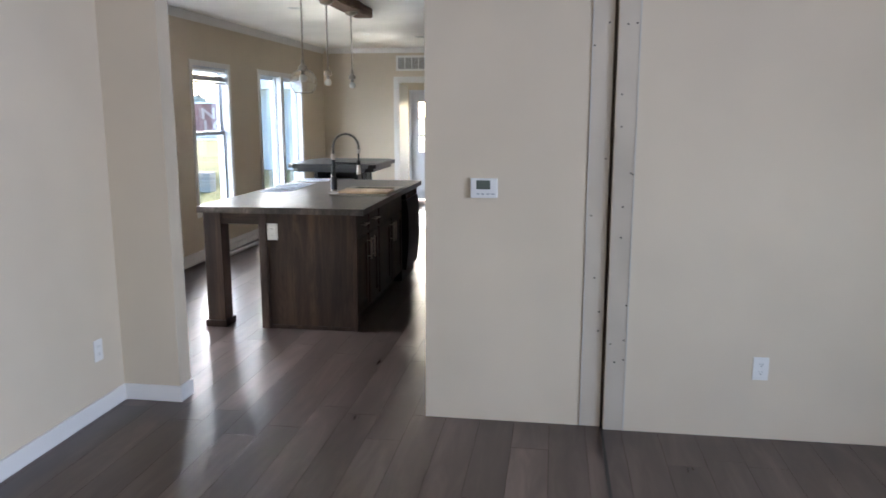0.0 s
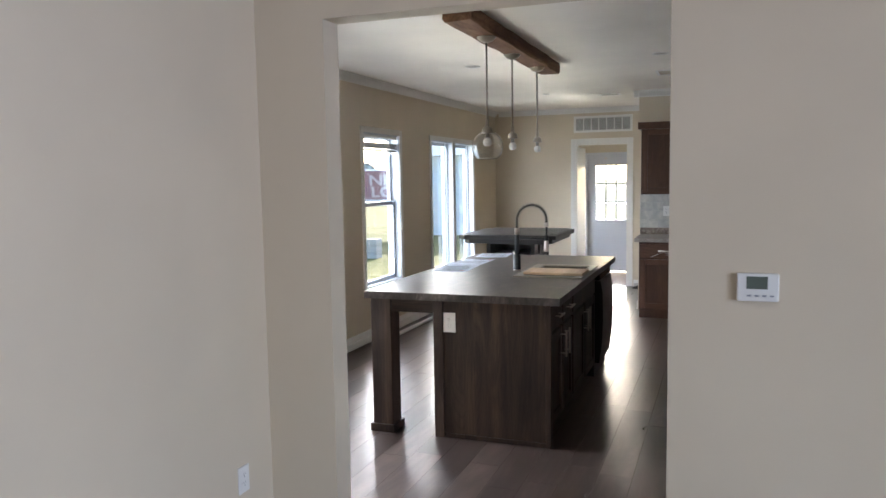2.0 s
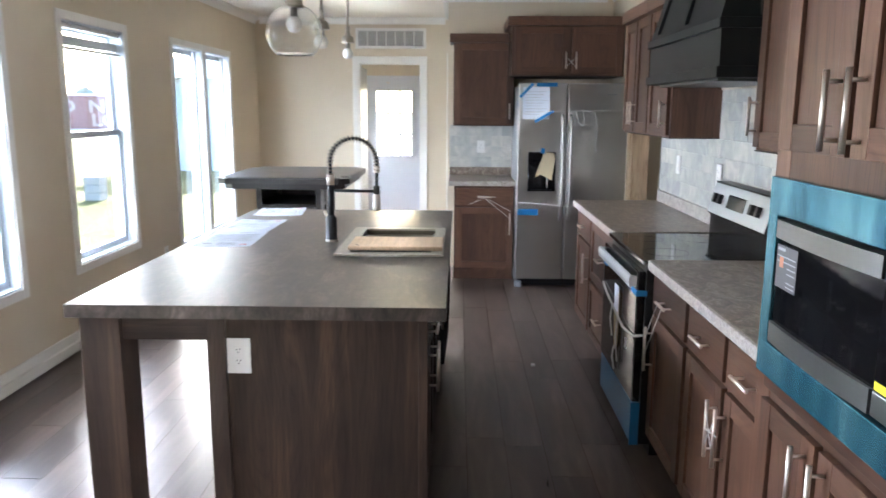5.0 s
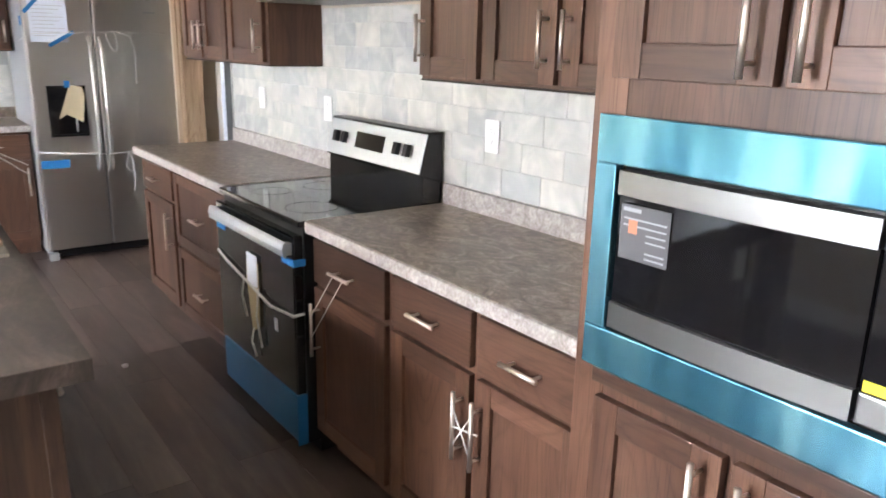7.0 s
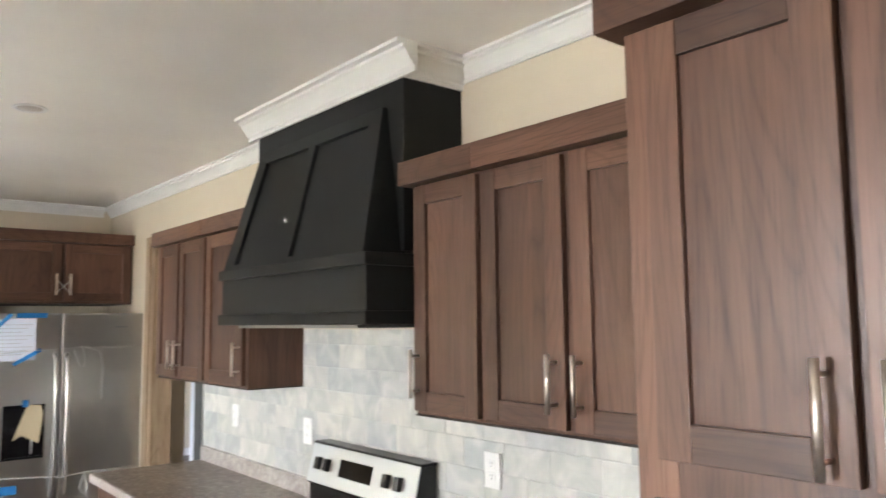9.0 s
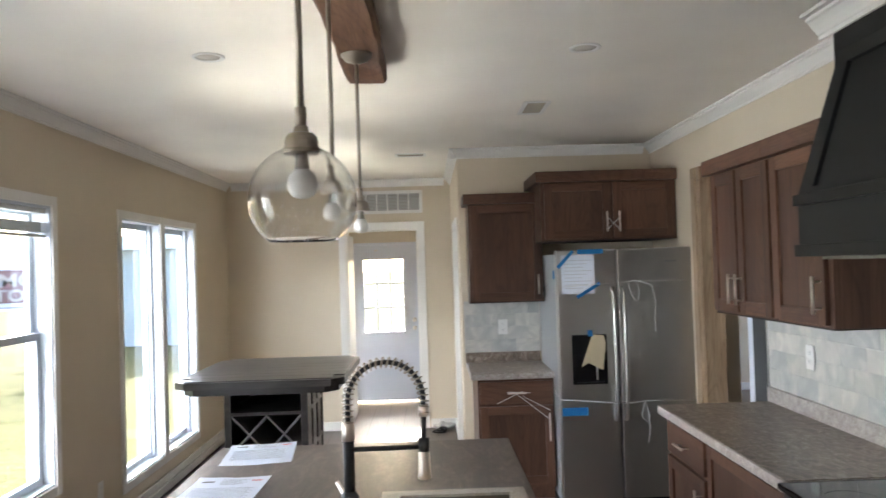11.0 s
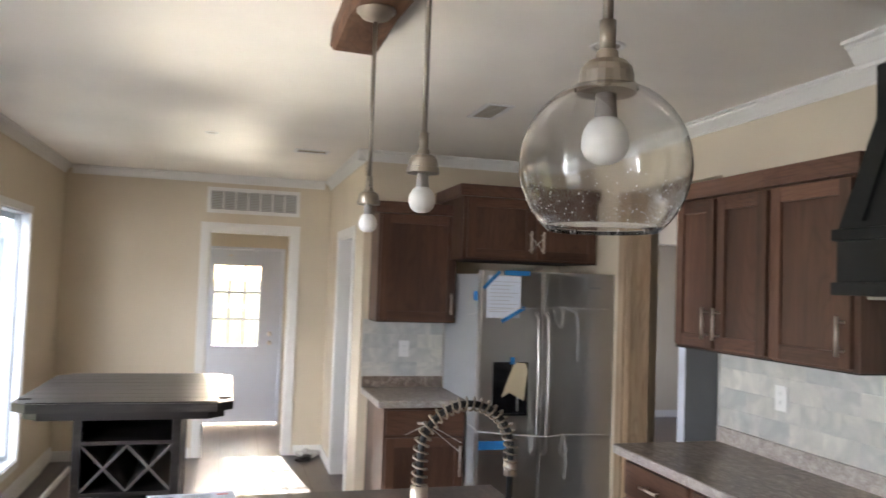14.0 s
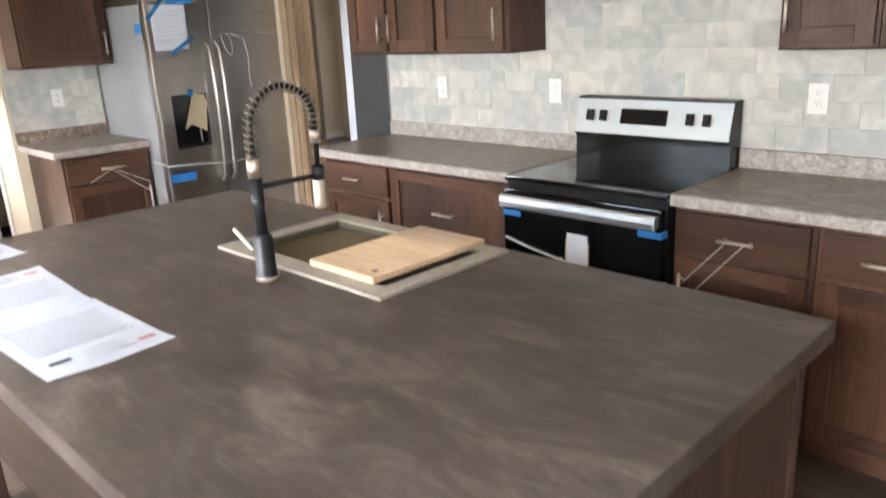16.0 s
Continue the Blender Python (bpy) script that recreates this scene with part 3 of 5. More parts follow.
d = thing("door_1", (-1.18, EY + 0.13, 0), "white interior door standing open", "door", kind="structure")
part("leaf", boxes(((-1.195, EY + 0.125, 0.012), (-1.16, EY + 0.86, 2.09)), bev=0.003), TRIM, d)
for z in (0.25, 1.05, 1.85):
    part("hinge", boxes(((-1.158, EY + 0.10, z), (-1.136, EY + 0.124, z + 0.09))), NICKEL, d, "bronze hinge")

d = thing("door_2", (-0.81, NY + 0.06, 0), "white rear door with nine-pane window", "door", kind="structure")
DX0, DX1, GX0, GX1, GZ0, GZ1 = -1.262, -0.358, -1.118, -0.605, 0.896, 1.82
bm = boxes(((DX0, NY + 0.04, 0.015), (GX0, NY + 0.085, 2.01)), ((GX1, NY + 0.04, 0.015), (DX1, NY + 0.085, 2.01)), ((GX0, NY + 0.04, 0.015), (GX1, NY + 0.085, GZ0)), ((GX0, NY + 0.04, GZ1), (GX1, NY + 0.085, 2.01)))
part("leaf", bm, DOORPAINT, d)
fr = part("window_frame", boxes(((GX0 - 0.03, NY + 0.028, GZ0 - 0.03), (GX0, NY + 0.04, GZ1 + 0.03)), ((GX1, NY + 0.028, GZ0 - 0.03), (GX1 + 0.03, NY + 0.04, GZ1 + 0.03)), ((GX0, NY + 0.029, GZ1), (GX1, NY + 0.04, GZ1 + 0.03)), ((GX0, NY + 0.029, GZ0 - 0.03), (GX1, NY + 0.04, GZ0)), bev=0.003), DOORPAINT, d)
for i in (1, 2):
    x = GX0 + (GX1 - GX0) * i / 3
    part("muntin", boxes(((x - 0.010, NY + 0.05, GZ0), (x + 0.010, NY + 0.058, GZ1))), DOORPAINT, d)
    z = GZ0 + (GZ1 - GZ0) * i / 3
    part("muntin", boxes(((GX0, NY + 0.051, z - 0.010), (GX1, NY + 0.057, z + 0.010))), DOORPAINT, d)
g = part("pane", boxes(((GX0, NY + 0.061, GZ0), (GX1, NY + 0.065, GZ1))), GLASS, d)
g.visible_shadow = False
for z in (0.935, 1.04):
    bm = lathe(bmesh.new(), [(0.026, 0), (0.026, 0.012), (0.012, 0.02), (0.012, 0.035), (0.024, 0.045), (0.026, 0.06), (0.018, 0.068)], (0, 0, 0), 16)
    bmesh.ops.rotate(bm, cent=(0, 0, 0), matrix=Matrix.Rotation(radians(90), 3, "X"), verts=bm.verts)
    bmesh.ops.translate(bm, vec=(-0.475, NY + 0.04, z), verts=bm.verts)
    part("door_knob", bm, NICKEL, d, "satin nickel knob", True)
part("door_jamb", boxes(((-1.29, NY - 0.003, 0), (DX0 - 0.002, NY + 0.14, 2.04)), ((DX1 + 0.002, NY - 0.003, 0), (-0.33, NY + 0.14, 2.04)), ((DX0 - 0.002, NY - 0.003, 2.012), (DX1 + 0.002, NY + 0.14, 2.04))), DOORPAINT, d)
part("catch", boxes(((-0.97, NY + 0.03, 1.93), (-0.93, NY + 0.04, 1.95))), NICKEL, d)

# bare studs in the gap to the other half of the house
for y0, y1, x0 in ((8.635, 8.705, WX - 0.004), (8.709, 8.79, WX - 0.012)):
    single("stud_post", boxes(((x0, y0, 0.001), (1.688, y1, 2.334)), bev=0.003), STUD, "bare pine stud framing an unfinished opening", "post", "opening studs", "structure")
single("trim", boxes(((1.70, 8.245, 0.002), (1.709, 8.32, 2.33))), DOORPAINT, "pale door casing strip in unfinished opening", "trim", kind="structure")
# added panel, its dark colour standing in for the casing in shadow
single("trim", boxes(((1.698, 7.60, 0.002), (1.709, 8.243, 2.334))), SHADED_CASING, "dark panel coloured as shaded casing behind unfinished opening", "trim", kind="structure")
single("soffit", boxes(((1.84, 12.0, 2.25), (5.5, 12.3, H))), WALL, "beam box under ceiling of far room", "soffit", kind="structure")

# ---- fittings on walls and ceiling
def outlet(face, u, v, kind="outlet", w=0.075, h=0.118):
    what = "white duplex outlet on wall" if kind == "outlet" else "white blank switch plate on wall"
    o = thing("wall_outlet", face.p(u, v, 0), what, "outlet", "wall outlets")
    bm = bmesh.new()
    face.box(bm, u - w / 2, u + w / 2, v - h / 2, v + h / 2, 0.0, 0.006, 0.002)
    part("cover_plate", bm, PLASTIC, o)
    for s in (-0.02, 0.02):
        bm = bmesh.new()
        face.box(bm, u - 0.016, u + 0.016, v + s - 0.014, v + s + 0.014, 0.006, 0.008, 0.002)
        r = part("receptacle", bm, PLASTIC, o)
        bm = bmesh.new()
        for du in (-0.006, 0.006):
            face.box(bm, u + du - 0.001, u + du + 0.001, v + s + 0.001, v + s + 0.008, 0.008, 0.0085)
        face.box(bm, u - 0.002, u + 0.002, v + s - 0.008, v + s - 0.004, 0.008, 0.0085)
        part("slots", bm, DARKPLASTIC, r)
    return o


TW = Face("x", WX - 0.012, -1)
for u in (5.21, 6.45, 7.235):
    outlet(TW, u, 1.225)
outlet(Face("y", 9.72 - 0.012, -1), 0.302, 1.213)
outlet(Face("y", 4.68, -1), -0.66, 0.748, w=0.082, h=0.125)
outlet(Face("y", PY - 0.035, -1), 2.458, 0.37)
outlet(Face("x", -1.0, 1), 2.957, 0.36)
outlet(Face("x", WW, 1), 8.52, 0.35)

tf = Face("y", PY, -1)
t = thing("thermostat", tf.p(1.066, 1.247, 0), "white wall thermostat with grey screen", "thermostat")
bm = bmesh.new()
tf.box(bm, 0.997, 1.135, 1.198, 1.298, 0, 0.026, 0.006)
part("case", bm, PLASTIC, t)
bm = bmesh.new()
tf.box(bm, 1.028, 1.098, 1.243, 1.288, 0.026, 0.0275)
part("screen", bm, mat("grey_lcd", (0.10, 0.12, 0.10), 0.25), t)
for u in (1.03, 1.055, 1.08, 1.105):
    bm = bmesh.new()
    tf.box(bm, u, u + 0.014, 1.216, 1.222, 0.026, 0.0285)
    part("button", bm, INK, t)

gf = Face("y", EY, -1)
g = thing("return_grille", gf.p(-0.757, 2.295, 0), "white slatted return air grille over doorway", "grille")
bm = bmesh.new()
for q in ((-1.19, -0.325, 2.505, 2.54), (-1.19, -0.325, 2.295, 2.33), (-1.19, -1.155, 2.33, 2.505), (-0.36, -0.325, 2.33, 2.505)):
    gf.box(bm, *q, 0, 0.012, 0.002)
part("frame", bm, TRIM, g)
bm = bmesh.new()
gf.box(bm, -1.155, -0.36, 2.33, 2.505, 0, 0.002)
part("backing", bm, mat("grille_dark", (0.25, 0.23, 0.2), 0.7), g)
for k in range(11):
    z = 2.337 + k * 0.0155
    bm = bmesh.new()
    gf.box(bm, -1.155, -0.36, z, z + 0.008, 0.002, 0.009)
    part("slat", bm, GROUT, g)
for k in range(1, 7):
    u = -1.155 + k * 0.795 / 7
    bm = bmesh.new()
    gf.box(bm, u - 0.006, u + 0.006, 2.33, 2.505, 0.002, 0.011)
    part("divider", bm, TRIM, g)


def can_light(x, y, r=0.07):
    c = thing("recessed_light", (x, y, H), "round white recessed ceiling light", "ceiling light", "recessed lights")
    part("trim_ring", lathe(bmesh.new(), [(r * 0.72, -0.001), (r, -0.001), (r * 0.99, -0.005), (r * 0.9, -0.008), (r * 0.74, -0.005)], (x, y, H), 32, True), TRIM, c, smooth=True)
    part("lens", lathe(bmesh.new(), [(0.001, -0.0015), (r * 0.715, -0.0015), (r * 0.715, -0.003), (0.001, -0.004)], (x, y, H), 32), LENSW, c, smooth=True)


for x, y, r in ((-1.215, 6.92, 0.07), (0.43, 6.92, 0.07), (-1.115, 9.51, 0.045)):
    can_light(x, y, r)


def ceiling_vent(x, y, w, l):
    v = thing("ceiling_vent", (x, y, H), "white slatted ceiling air vent", "vent", "ceiling vents")
    part("frame", boxes(((x - w / 2, y - l / 2, H - 0.008), (x - w / 2 + 0.025, y + l / 2, H - 0.001)), ((x + w / 2 - 0.025, y - l / 2, H - 0.008), (x + w / 2, y + l / 2, H - 0.001)), ((x - w / 2 + 0.025, y - l / 2, H - 0.008), (x + w / 2 - 0.025, y - l / 2 + 0.025, H - 0.001)), ((x - w / 2 + 0.025, y + l / 2 - 0.025, H - 0.008), (x + w / 2 - 0.025, y + l / 2, H - 0.001)), bev=0.002), TRIM, v)
    # the backing's brown stands in for shade inside the slots
    part("backing", boxes(((x - w / 2 + 0.025, y - l / 2 + 0.025, H - 0.003), (x + w / 2 - 0.025, y + l / 2 - 0.025, H - 0.001))), SLOT, v)
    n = int((l - 0.05) / 0.028)
    for k in range(n):
        yy = y - l / 2 + 0.03 + k * 0.028
        bm = prism(bmesh.new(), [(yy, H - 0.003), (yy + 0.0015, H - 0.003), (yy + 0.004, H - 0.0065), (yy + 0.0025, H - 0.0065)], "x", x - w / 2 + 0.025, x + w / 2 - 0.025)
        part("slat", bm, BOARD, v)


ceiling_vent(0.38, 8.16, 0.16, 0.36)
ceiling_vent(-0.405, 9.94, 0.26, 0.16)


# ---------------------------------------------------------------- cabinets along the kitchen wall
BF = Face("x", 0.97, -1)                         # base cabinet carcass front
UF = Face("x", 1.27, -1)                         # wall cabinet carcass front
VY, VX = [CAB_V, CAB_Y], [CAB_V, CAB_X]


def carcass(parent, face, u0, u1, v0, v1, back, material=CAB_V, toe=False):
    bm = bmesh.new()
    face.box(bm, u0, u1, v0 + (0.10 if toe else 0), v1, back, 0, 0.002)
    if toe:
        face.box(bm, u0, u1, v0 + 0.001, v0 + 0.10, back, -0.07)
    part("body", bm, material, parent)


def base_unit(u0, u1, fronts, label, face=BF, back=-0.575, mats=VY, drawer_mat=CAB_Y):
    c = thing("base_cabinet", face.p((u0 + u1) / 2, 0, back / 2), label, "cabinet", "base cabinets")
    carcass(c, face, u0 + 0.001, u1 - 0.001, 0, 0.886, back, mats[0], True)
    for kind, a, b, v0, v1, hu in fronts:
        if kind == "drawer":
            d = slab_front(face, a, b, v0, v1, c, drawer_mat)
            pull(face, (a + b) / 2, (v0 + v1) / 2, 0.13, False, d, 0.02)
        elif kind == "framed":
            d = shaker(face, a, b, v0, v1, c, mats, 0.05, "drawer")
            pull(face, (a + b) / 2, (v0 + v1) / 2, 0.13, False, d, 0.02)
        else:
            d = shaker(face, a, b, v0, v1, c, mats)
            pull(face, hu, v1 - 0.15, 0.20, True, d, 0.02)
    return c


base_unit(4.98, 5.49, [("drawer", 5.0, 5.475, 0.71, 0.868, 0), ("door", 5.0, 5.475, 0.125, 0.69, 5.44)], "dark walnut base cabinet with drawer over door")
base_unit(4.145, 4.98, [("drawer", 4.575, 4.96, 0.71, 0.868, 0), ("drawer", 4.165, 4.545, 0.71, 0.868, 0), ("door", 4.575, 4.96, 0.125, 0.69, 4.60), ("door", 4.165, 4.545, 0.125, 0.69, 4.52)], "dark walnut base cabinet with two drawers and two doors")
base_unit(6.275, 7.08, [("framed", 6.29, 7.06, 0.50, 0.868, 0), ("framed", 6.29, 7.06, 0.125, 0.475, 0)], "dark walnut base cabinet with two deep drawers")
base_unit(7.08, 7.64, [("drawer", 7.10, 7.62, 0.71, 0.868, 0), ("door", 7.10, 7.62, 0.125, 0.69, 7.14)], "dark walnut base cabinet with drawer over door at counter end")


def counter(name, x0, x1, y0, y1, back_axis, label):
    c = thing(name, ((x0 + x1) / 2, (y0 + y1) / 2, 0.888), label, "countertop", "laminate countertops")
    part("top", boxes(((x0 + 0.012, y0, 0.9295), (x1, y1, 0.9325))), COUNTER, c)
    bm = bmesh.new()
    box(bm, (x0, y0, 0.888), (x1, y1, 0.931), 0.006)
    part("edge", bm, EDGE, c, "pale mottled rolled edge")
    if back_axis == "x":
        part("upstand", boxes(((x1 - 0.022, y0, 0.9325), (x1, y1, 1.012)), bev=0.003), EDGE, c, "pale mottled low upstand")
    else:
        part("upstand", boxes(((x0, y1 - 0.022, 0.9325), (x1, y1, 1.012)), bev=0.003), COUNTER, c, "mottled low upstand")


counter("countertop", 0.925, WX, 4.145, 5.492, "x", "mottled brown laminate countertop with pale edge")
counter("countertop", 0.925, WX, 6.268, 7.70, "x", "mottled brown laminate countertop with pale edge beside range")


def wall_unit(face, u0, u1, v0, v1, back, doors, label, mats=VY, crown_h=0.075, ends=(True, True)):
    c = thing("wall_cabinet", face.p((u0 + u1) / 2, v0, back / 2), label, "cabinet", "wall cabinets")
    carcass(c, face, u0 + 0.001, u1 - 0.001, v0, v1, back, mats[0])
    for a, b, hu in doors:
        d = shaker(face, a, b, v0 + 0.012, v1 - 0.012, c, mats)
        pull(face, hu, v0 + 0.13, 0.15, True, d, 0.02)
    bm = bmesh.new()
    e0, e1 = (0.035 if ends[0] else 0), (0.035 if ends[1] else 0)
    face.box(bm, u0 - e0, u1 + e1, v1 - 0.004, v1 + crown_h, back, 0.048, 0.003)
    part("cornice", bm, mats[1], c, "flat walnut cornice board")
    # near-black strip draws the shade line below the cabinet
    bm = bmesh.new()
    face.box(bm, u0, u1, v0 - 0.006, v0 - 0.0005, back, 0.004)
    part("under_shadow_strip", bm, SHADOW_EDGE, c)
    return c


wall_unit(UF, 4.95, 5.275, 1.428, 2.166, -0.28, [(4.962, 5.262, 5.238)], "walnut wall cabinet with one shaker door beside hood", ends=(False, True))
wall_unit(UF, 4.145, 4.949, 1.428, 2.166, -0.28, [(4.63, 4.938, 4.66), (4.175, 4.60, 4.575)], "walnut wall cabinet with two shaker doors", ends=(False, False))
wall_unit(UF, 6.515, 6.99, 1.428, 2.166, -0.28, [(6.545, 6.978, 6.575)], "walnut wall cabinet with one shaker door next to range hood", ends=(True, False))
wall_unit(UF, 6.991, 7.69, 1.428, 2.166, -0.28, [(7.005, 7.345, 7.315), (7.37, 7.675, 7.40)], "walnut wall cabinet with two shaker doors", ends=(False, True))

# tall oven cabinet
PF = Face("x", 0.885, -1)
c = thing("tall_cabinet", (1.2, 3.72, 0), "tall walnut cabinet with built-in microwave", "cabinet")
for nm, q in (("side_stile", (3.312, 3.39, 0.10, 2.235, -0.66, 0)), ("side_stile", (4.065, 4.144, 0.10, 2.235, -0.66, 0)), ("lower_body", (3.39, 4.065, 0.10, 1.00, -0.66, -0.001)), ("upper_body", (3.39, 4.065, 1.345, 2.235, -0.66, -0.001)), ("niche_back", (3.39, 4.065, 1.00, 1.345, -0.66, -0.5)), ("toe_kick", (3.312, 4.144, 0.001, 0.10, -0.66, -0.07))):
    bm = bmesh.new()
    PF.box(bm, *q, 0.0015)
    part(nm, bm, CAB_V, c)
for a, b, hu in ((3.775, 4.09, 3.812), (3.365, 3.755, 3.72)):
    d = shaker(PF, a, b, 1.49, 2.222, c, VY, 0.062)
    pull(PF, hu, 1.583, 0.165, True, d, 0.02)
    d = shaker(PF, a, b - 0.02 if b > 4 else b, 0.125, 0.865, c, VY, 0.062)
    pull(PF, hu, 0.765, 0.165, True, d, 0.02)
bm = bmesh.new()
PF.box(bm, 3.312, 4.175, 2.231, 2.318, -0.66, 0.05, 0.003)
part("cornice", bm, CAB_Y, c, "flat walnut cornice board")
bm = bmesh.new()
PF.box(bm, 3.365, 4.09, 0.888, 0.918, 0.0, 0.008, 0.002)
part("rail", bm, CAB_Y, c)

m = thing("microwave", (0.9, 3.72, 0.93), "built-in steel microwave in blue-filmed trim frame", "microwave")
bm = bmesh.new()
for q in ((3.345, 4.107, 1.335, 1.425), (3.345, 4.107, 0.928, 1.012), (4.058, 4.107, 1.012, 1.335), (3.345, 3.395, 1.012, 1.335)):
    PF.box(bm, *q, 0.001, 0.024, 0.003)
part("trim_frame", bm, FILM, m, "steel trim frame under blue protective film")
bm = bmesh.new()
PF.box(bm, 3.396, 4.056, 1.013, 1.333, -0.42, -0.002)
part("case", bm, BLACK, m)


def bowed(v0, v1, u0, u1, n0, bow, steps=12):
    """A strip that bulges forward in the middle."""
    bm = bmesh.new()
    pts = []
    for k in range(steps + 1):
        u = u0 + (u1 - u0) * k / steps
        pts.append((0.885 - n0 - bow * (1 - (2 * k / steps - 1) ** 2), u))
    pts += [(0.885 + 0.001, u1), (0.885 + 0.001, u0)]
    prism(bm, pts, "z", v0, v1)
    return bm


dr = part("door", bowed(1.072, 1.282, 3.585, 4.047, 0.018, 0.006), GLOSS, m, "black glass microwave door")
for v0, v1, nm in ((1.282, 1.326, "top_band"), (1.022, 1.072, "bottom_band")):
    part(nm, bowed(v0, v1, 3.585, 4.047, 0.026, 0.010), STEEL_DARK, dr, "curved brushed steel band")
bm = bmesh.new()
PF.box(bm, 3.404, 3.579, 1.072, 1.282, 0, 0.022, 0.003)
cp = part("control_panel", bm, GLOSS, m)
for r in range(6):
    for s in range(3):
        bm = bmesh.new()
        PF.box(bm, 3.43 + s * 0.045, 3.448 + s * 0.045, 1.10 + r * 0.026, 1.108 + r * 0.026, 0.022, 0.0228)
        part("key_mark", bm, INK, cp)
bm = bmesh.new()
PF.box(bm, 3.42, 3.574, 1.075, 1.092, 0.022, 0.0232)
part("sticker", bm, YELLOW, cp, "yellow sticker")
for v0, v1 in ((1.282, 1.326), (1.022, 1.072)):
    bm = bmesh.new()
    PF.box(bm, 3.404, 3.579, v0, v1, 0, 0.024, 0.004)
    part("steel_end", bm, STEEL_DARK, cp)
bm = bmesh.new()
PF.box(bm, 3.925, 4.035, 1.165, 1.268, 0.0245, 0.0252)
lb = part("label", bm, mat("dark_grey_label", (0.07, 0.07, 0.075), 0.5), dr)
bm = bmesh.new()
for k in range(6):
    PF.box(bm, 3.932, 3.975 if k < 4 else 4.028, 1.178 + k * 0.0125 if k > 1 else 1.172 + k * 0.01, 1.181 + k * 0.0125 if k > 1 else 1.175 + k * 0.01, 0.0252, 0.0256)
PF.box(bm, 3.99, 4.03, 1.255, 1.262, 0.0252, 0.0256)
part("print", bm, INK, lb)
bm = bmesh.new()
PF.box(bm, 3.996, 4.016, 1.215, 1.240, 0.0252, 0.0257)
part("picture", bm, mat("label_picture", (0.45, 0.16, 0.08), 0.5), lb)

# ---- range
RY0, RY1 = 5.498, 6.262
r = thing("range", (1.2, 5.88, 0), "black electric range with steel trim, still wrapped", "range")
part("body", boxes(((0.925, RY0, 0.06), (1.50, RY1, 0.905)), bev=0.003), BLACK, r)
part("plinth", boxes(((0.98, RY0 + 0.01, 0.002), (1.50, RY1 - 0.01, 0.06))), BLACK, r)
ck = part("cooktop", boxes(((0.905, RY0 - 0.003, 0.906), (1.50, RY1 + 0.003, 0.928)), bev=0.005), GLOSS, r, "black glass cooktop")
bm = bmesh.new()
for x, y, q in ((1.06, 5.70, 0.10), (1.06, 6.07, 0.08), (1.32, 5.70, 0.08), (1.32, 6.07, 0.10)):
    lathe(bm, [(q, 0.0), (q + 0.003, 0.0), (q + 0.003, 0.0004), (q, 0.0004)], (x, y, 0.9281), 40, True)
tagged(part("burner_rings", bm, mat("faint_ring", (0.03, 0.03, 0.032), 0.2), ck), kind="stuff")
dr = part("oven_door", boxes(((0.885, RY0 + 0.006, 0.265), (0.924, RY1 - 0.006, 0.875)), bev=0.006), GLOSS, r, "black glass oven door")
bm = prism(bmesh.new(), [(0.858, 0.800), (0.850, 0.806), (0.847, 0.828), (0.851, 0.850), (0.860, 0.858), (0.864, 0.852), (0.860, 0.828), (0.863, 0.804)], "y", RY0 + 0.012, RY1 - 0.012)
for yy in (RY0 + 0.012, RY1 - 0.047):
    box(bm, (0.858, yy, 0.808), (0.8845, yy + 0.035, 0.852), 0.003)
hd = part("handle", bm, STEEL_Y, dr, "wide brushed steel door handle")
part("emblem", boxes(((0.8505, RY0 + 0.03, 0.82), (0.8525, RY0 + 0.052, 0.842))), DARKPLASTIC, hd)
part("drawer", boxes(((0.890, RY0 + 0.006, 0.065), (0.924, RY1 - 0.006, 0.255)), bev=0.006), FILM_DARK, r, "warming drawer under blue film")
bm = boxes(((0.8835, RY0 + 0.0045, 0.055), (0.926, RY0 + 0.0065, 0.262)))
part("film_edge", bm, FILM_DARK, r)
bg = part("backguard", prism(bmesh.new(), [(1.44, 0.929), (1.44, 1.035), (1.425, 1.045), (1.465, 1.205), (1.53, 1.205), (1.53, 0.929)], "y", RY0 + 0.004, RY1 - 0.004), PORCELAIN, r)


def on_guard(bm, u0, u1, s0, s1, n0, n1):
    """Boxes on the sloping front of the guard; s runs up the slope from 0 to 1."""
    d = Vector((0.04, 0, 0.16))
    nrm = Vector((-0.16, 0, 0.04)).normalized()
    vs = []
    for u in (u0, u1):
        for s in (s0, s1):
            for n in (n0, n1):
                p = Vector((1.425, u, 1.045)) + d * s + nrm * n
                vs.append(bm.verts.new(p))
    for q in ((0, 1, 3, 2), (4, 6, 7, 5), (0, 4, 5, 1), (2, 3, 7, 6), (0, 2, 6, 4), (1, 5, 7, 3)):
        bm.faces.new([vs[i] for i in q])
    return bm


pn = part("steel_panel", on_guard(bmesh.new(), RY0 + 0.006, RY1 - 0.006, 0.03, 0.985, 0.0005, 0.004), STEEL_Y, bg, "brushed steel control panel")
part("top_cap", boxes(((1.462, RY0 + 0.002, 1.2), (1.535, RY1 - 0.002, 1.212)), bev=0.003), BLACK, bg)
part("display", on_guard(bmesh.new(), 5.79, 6.02, 0.32, 0.74, 0.004, 0.0055), GLOSS, r, "black display panel")
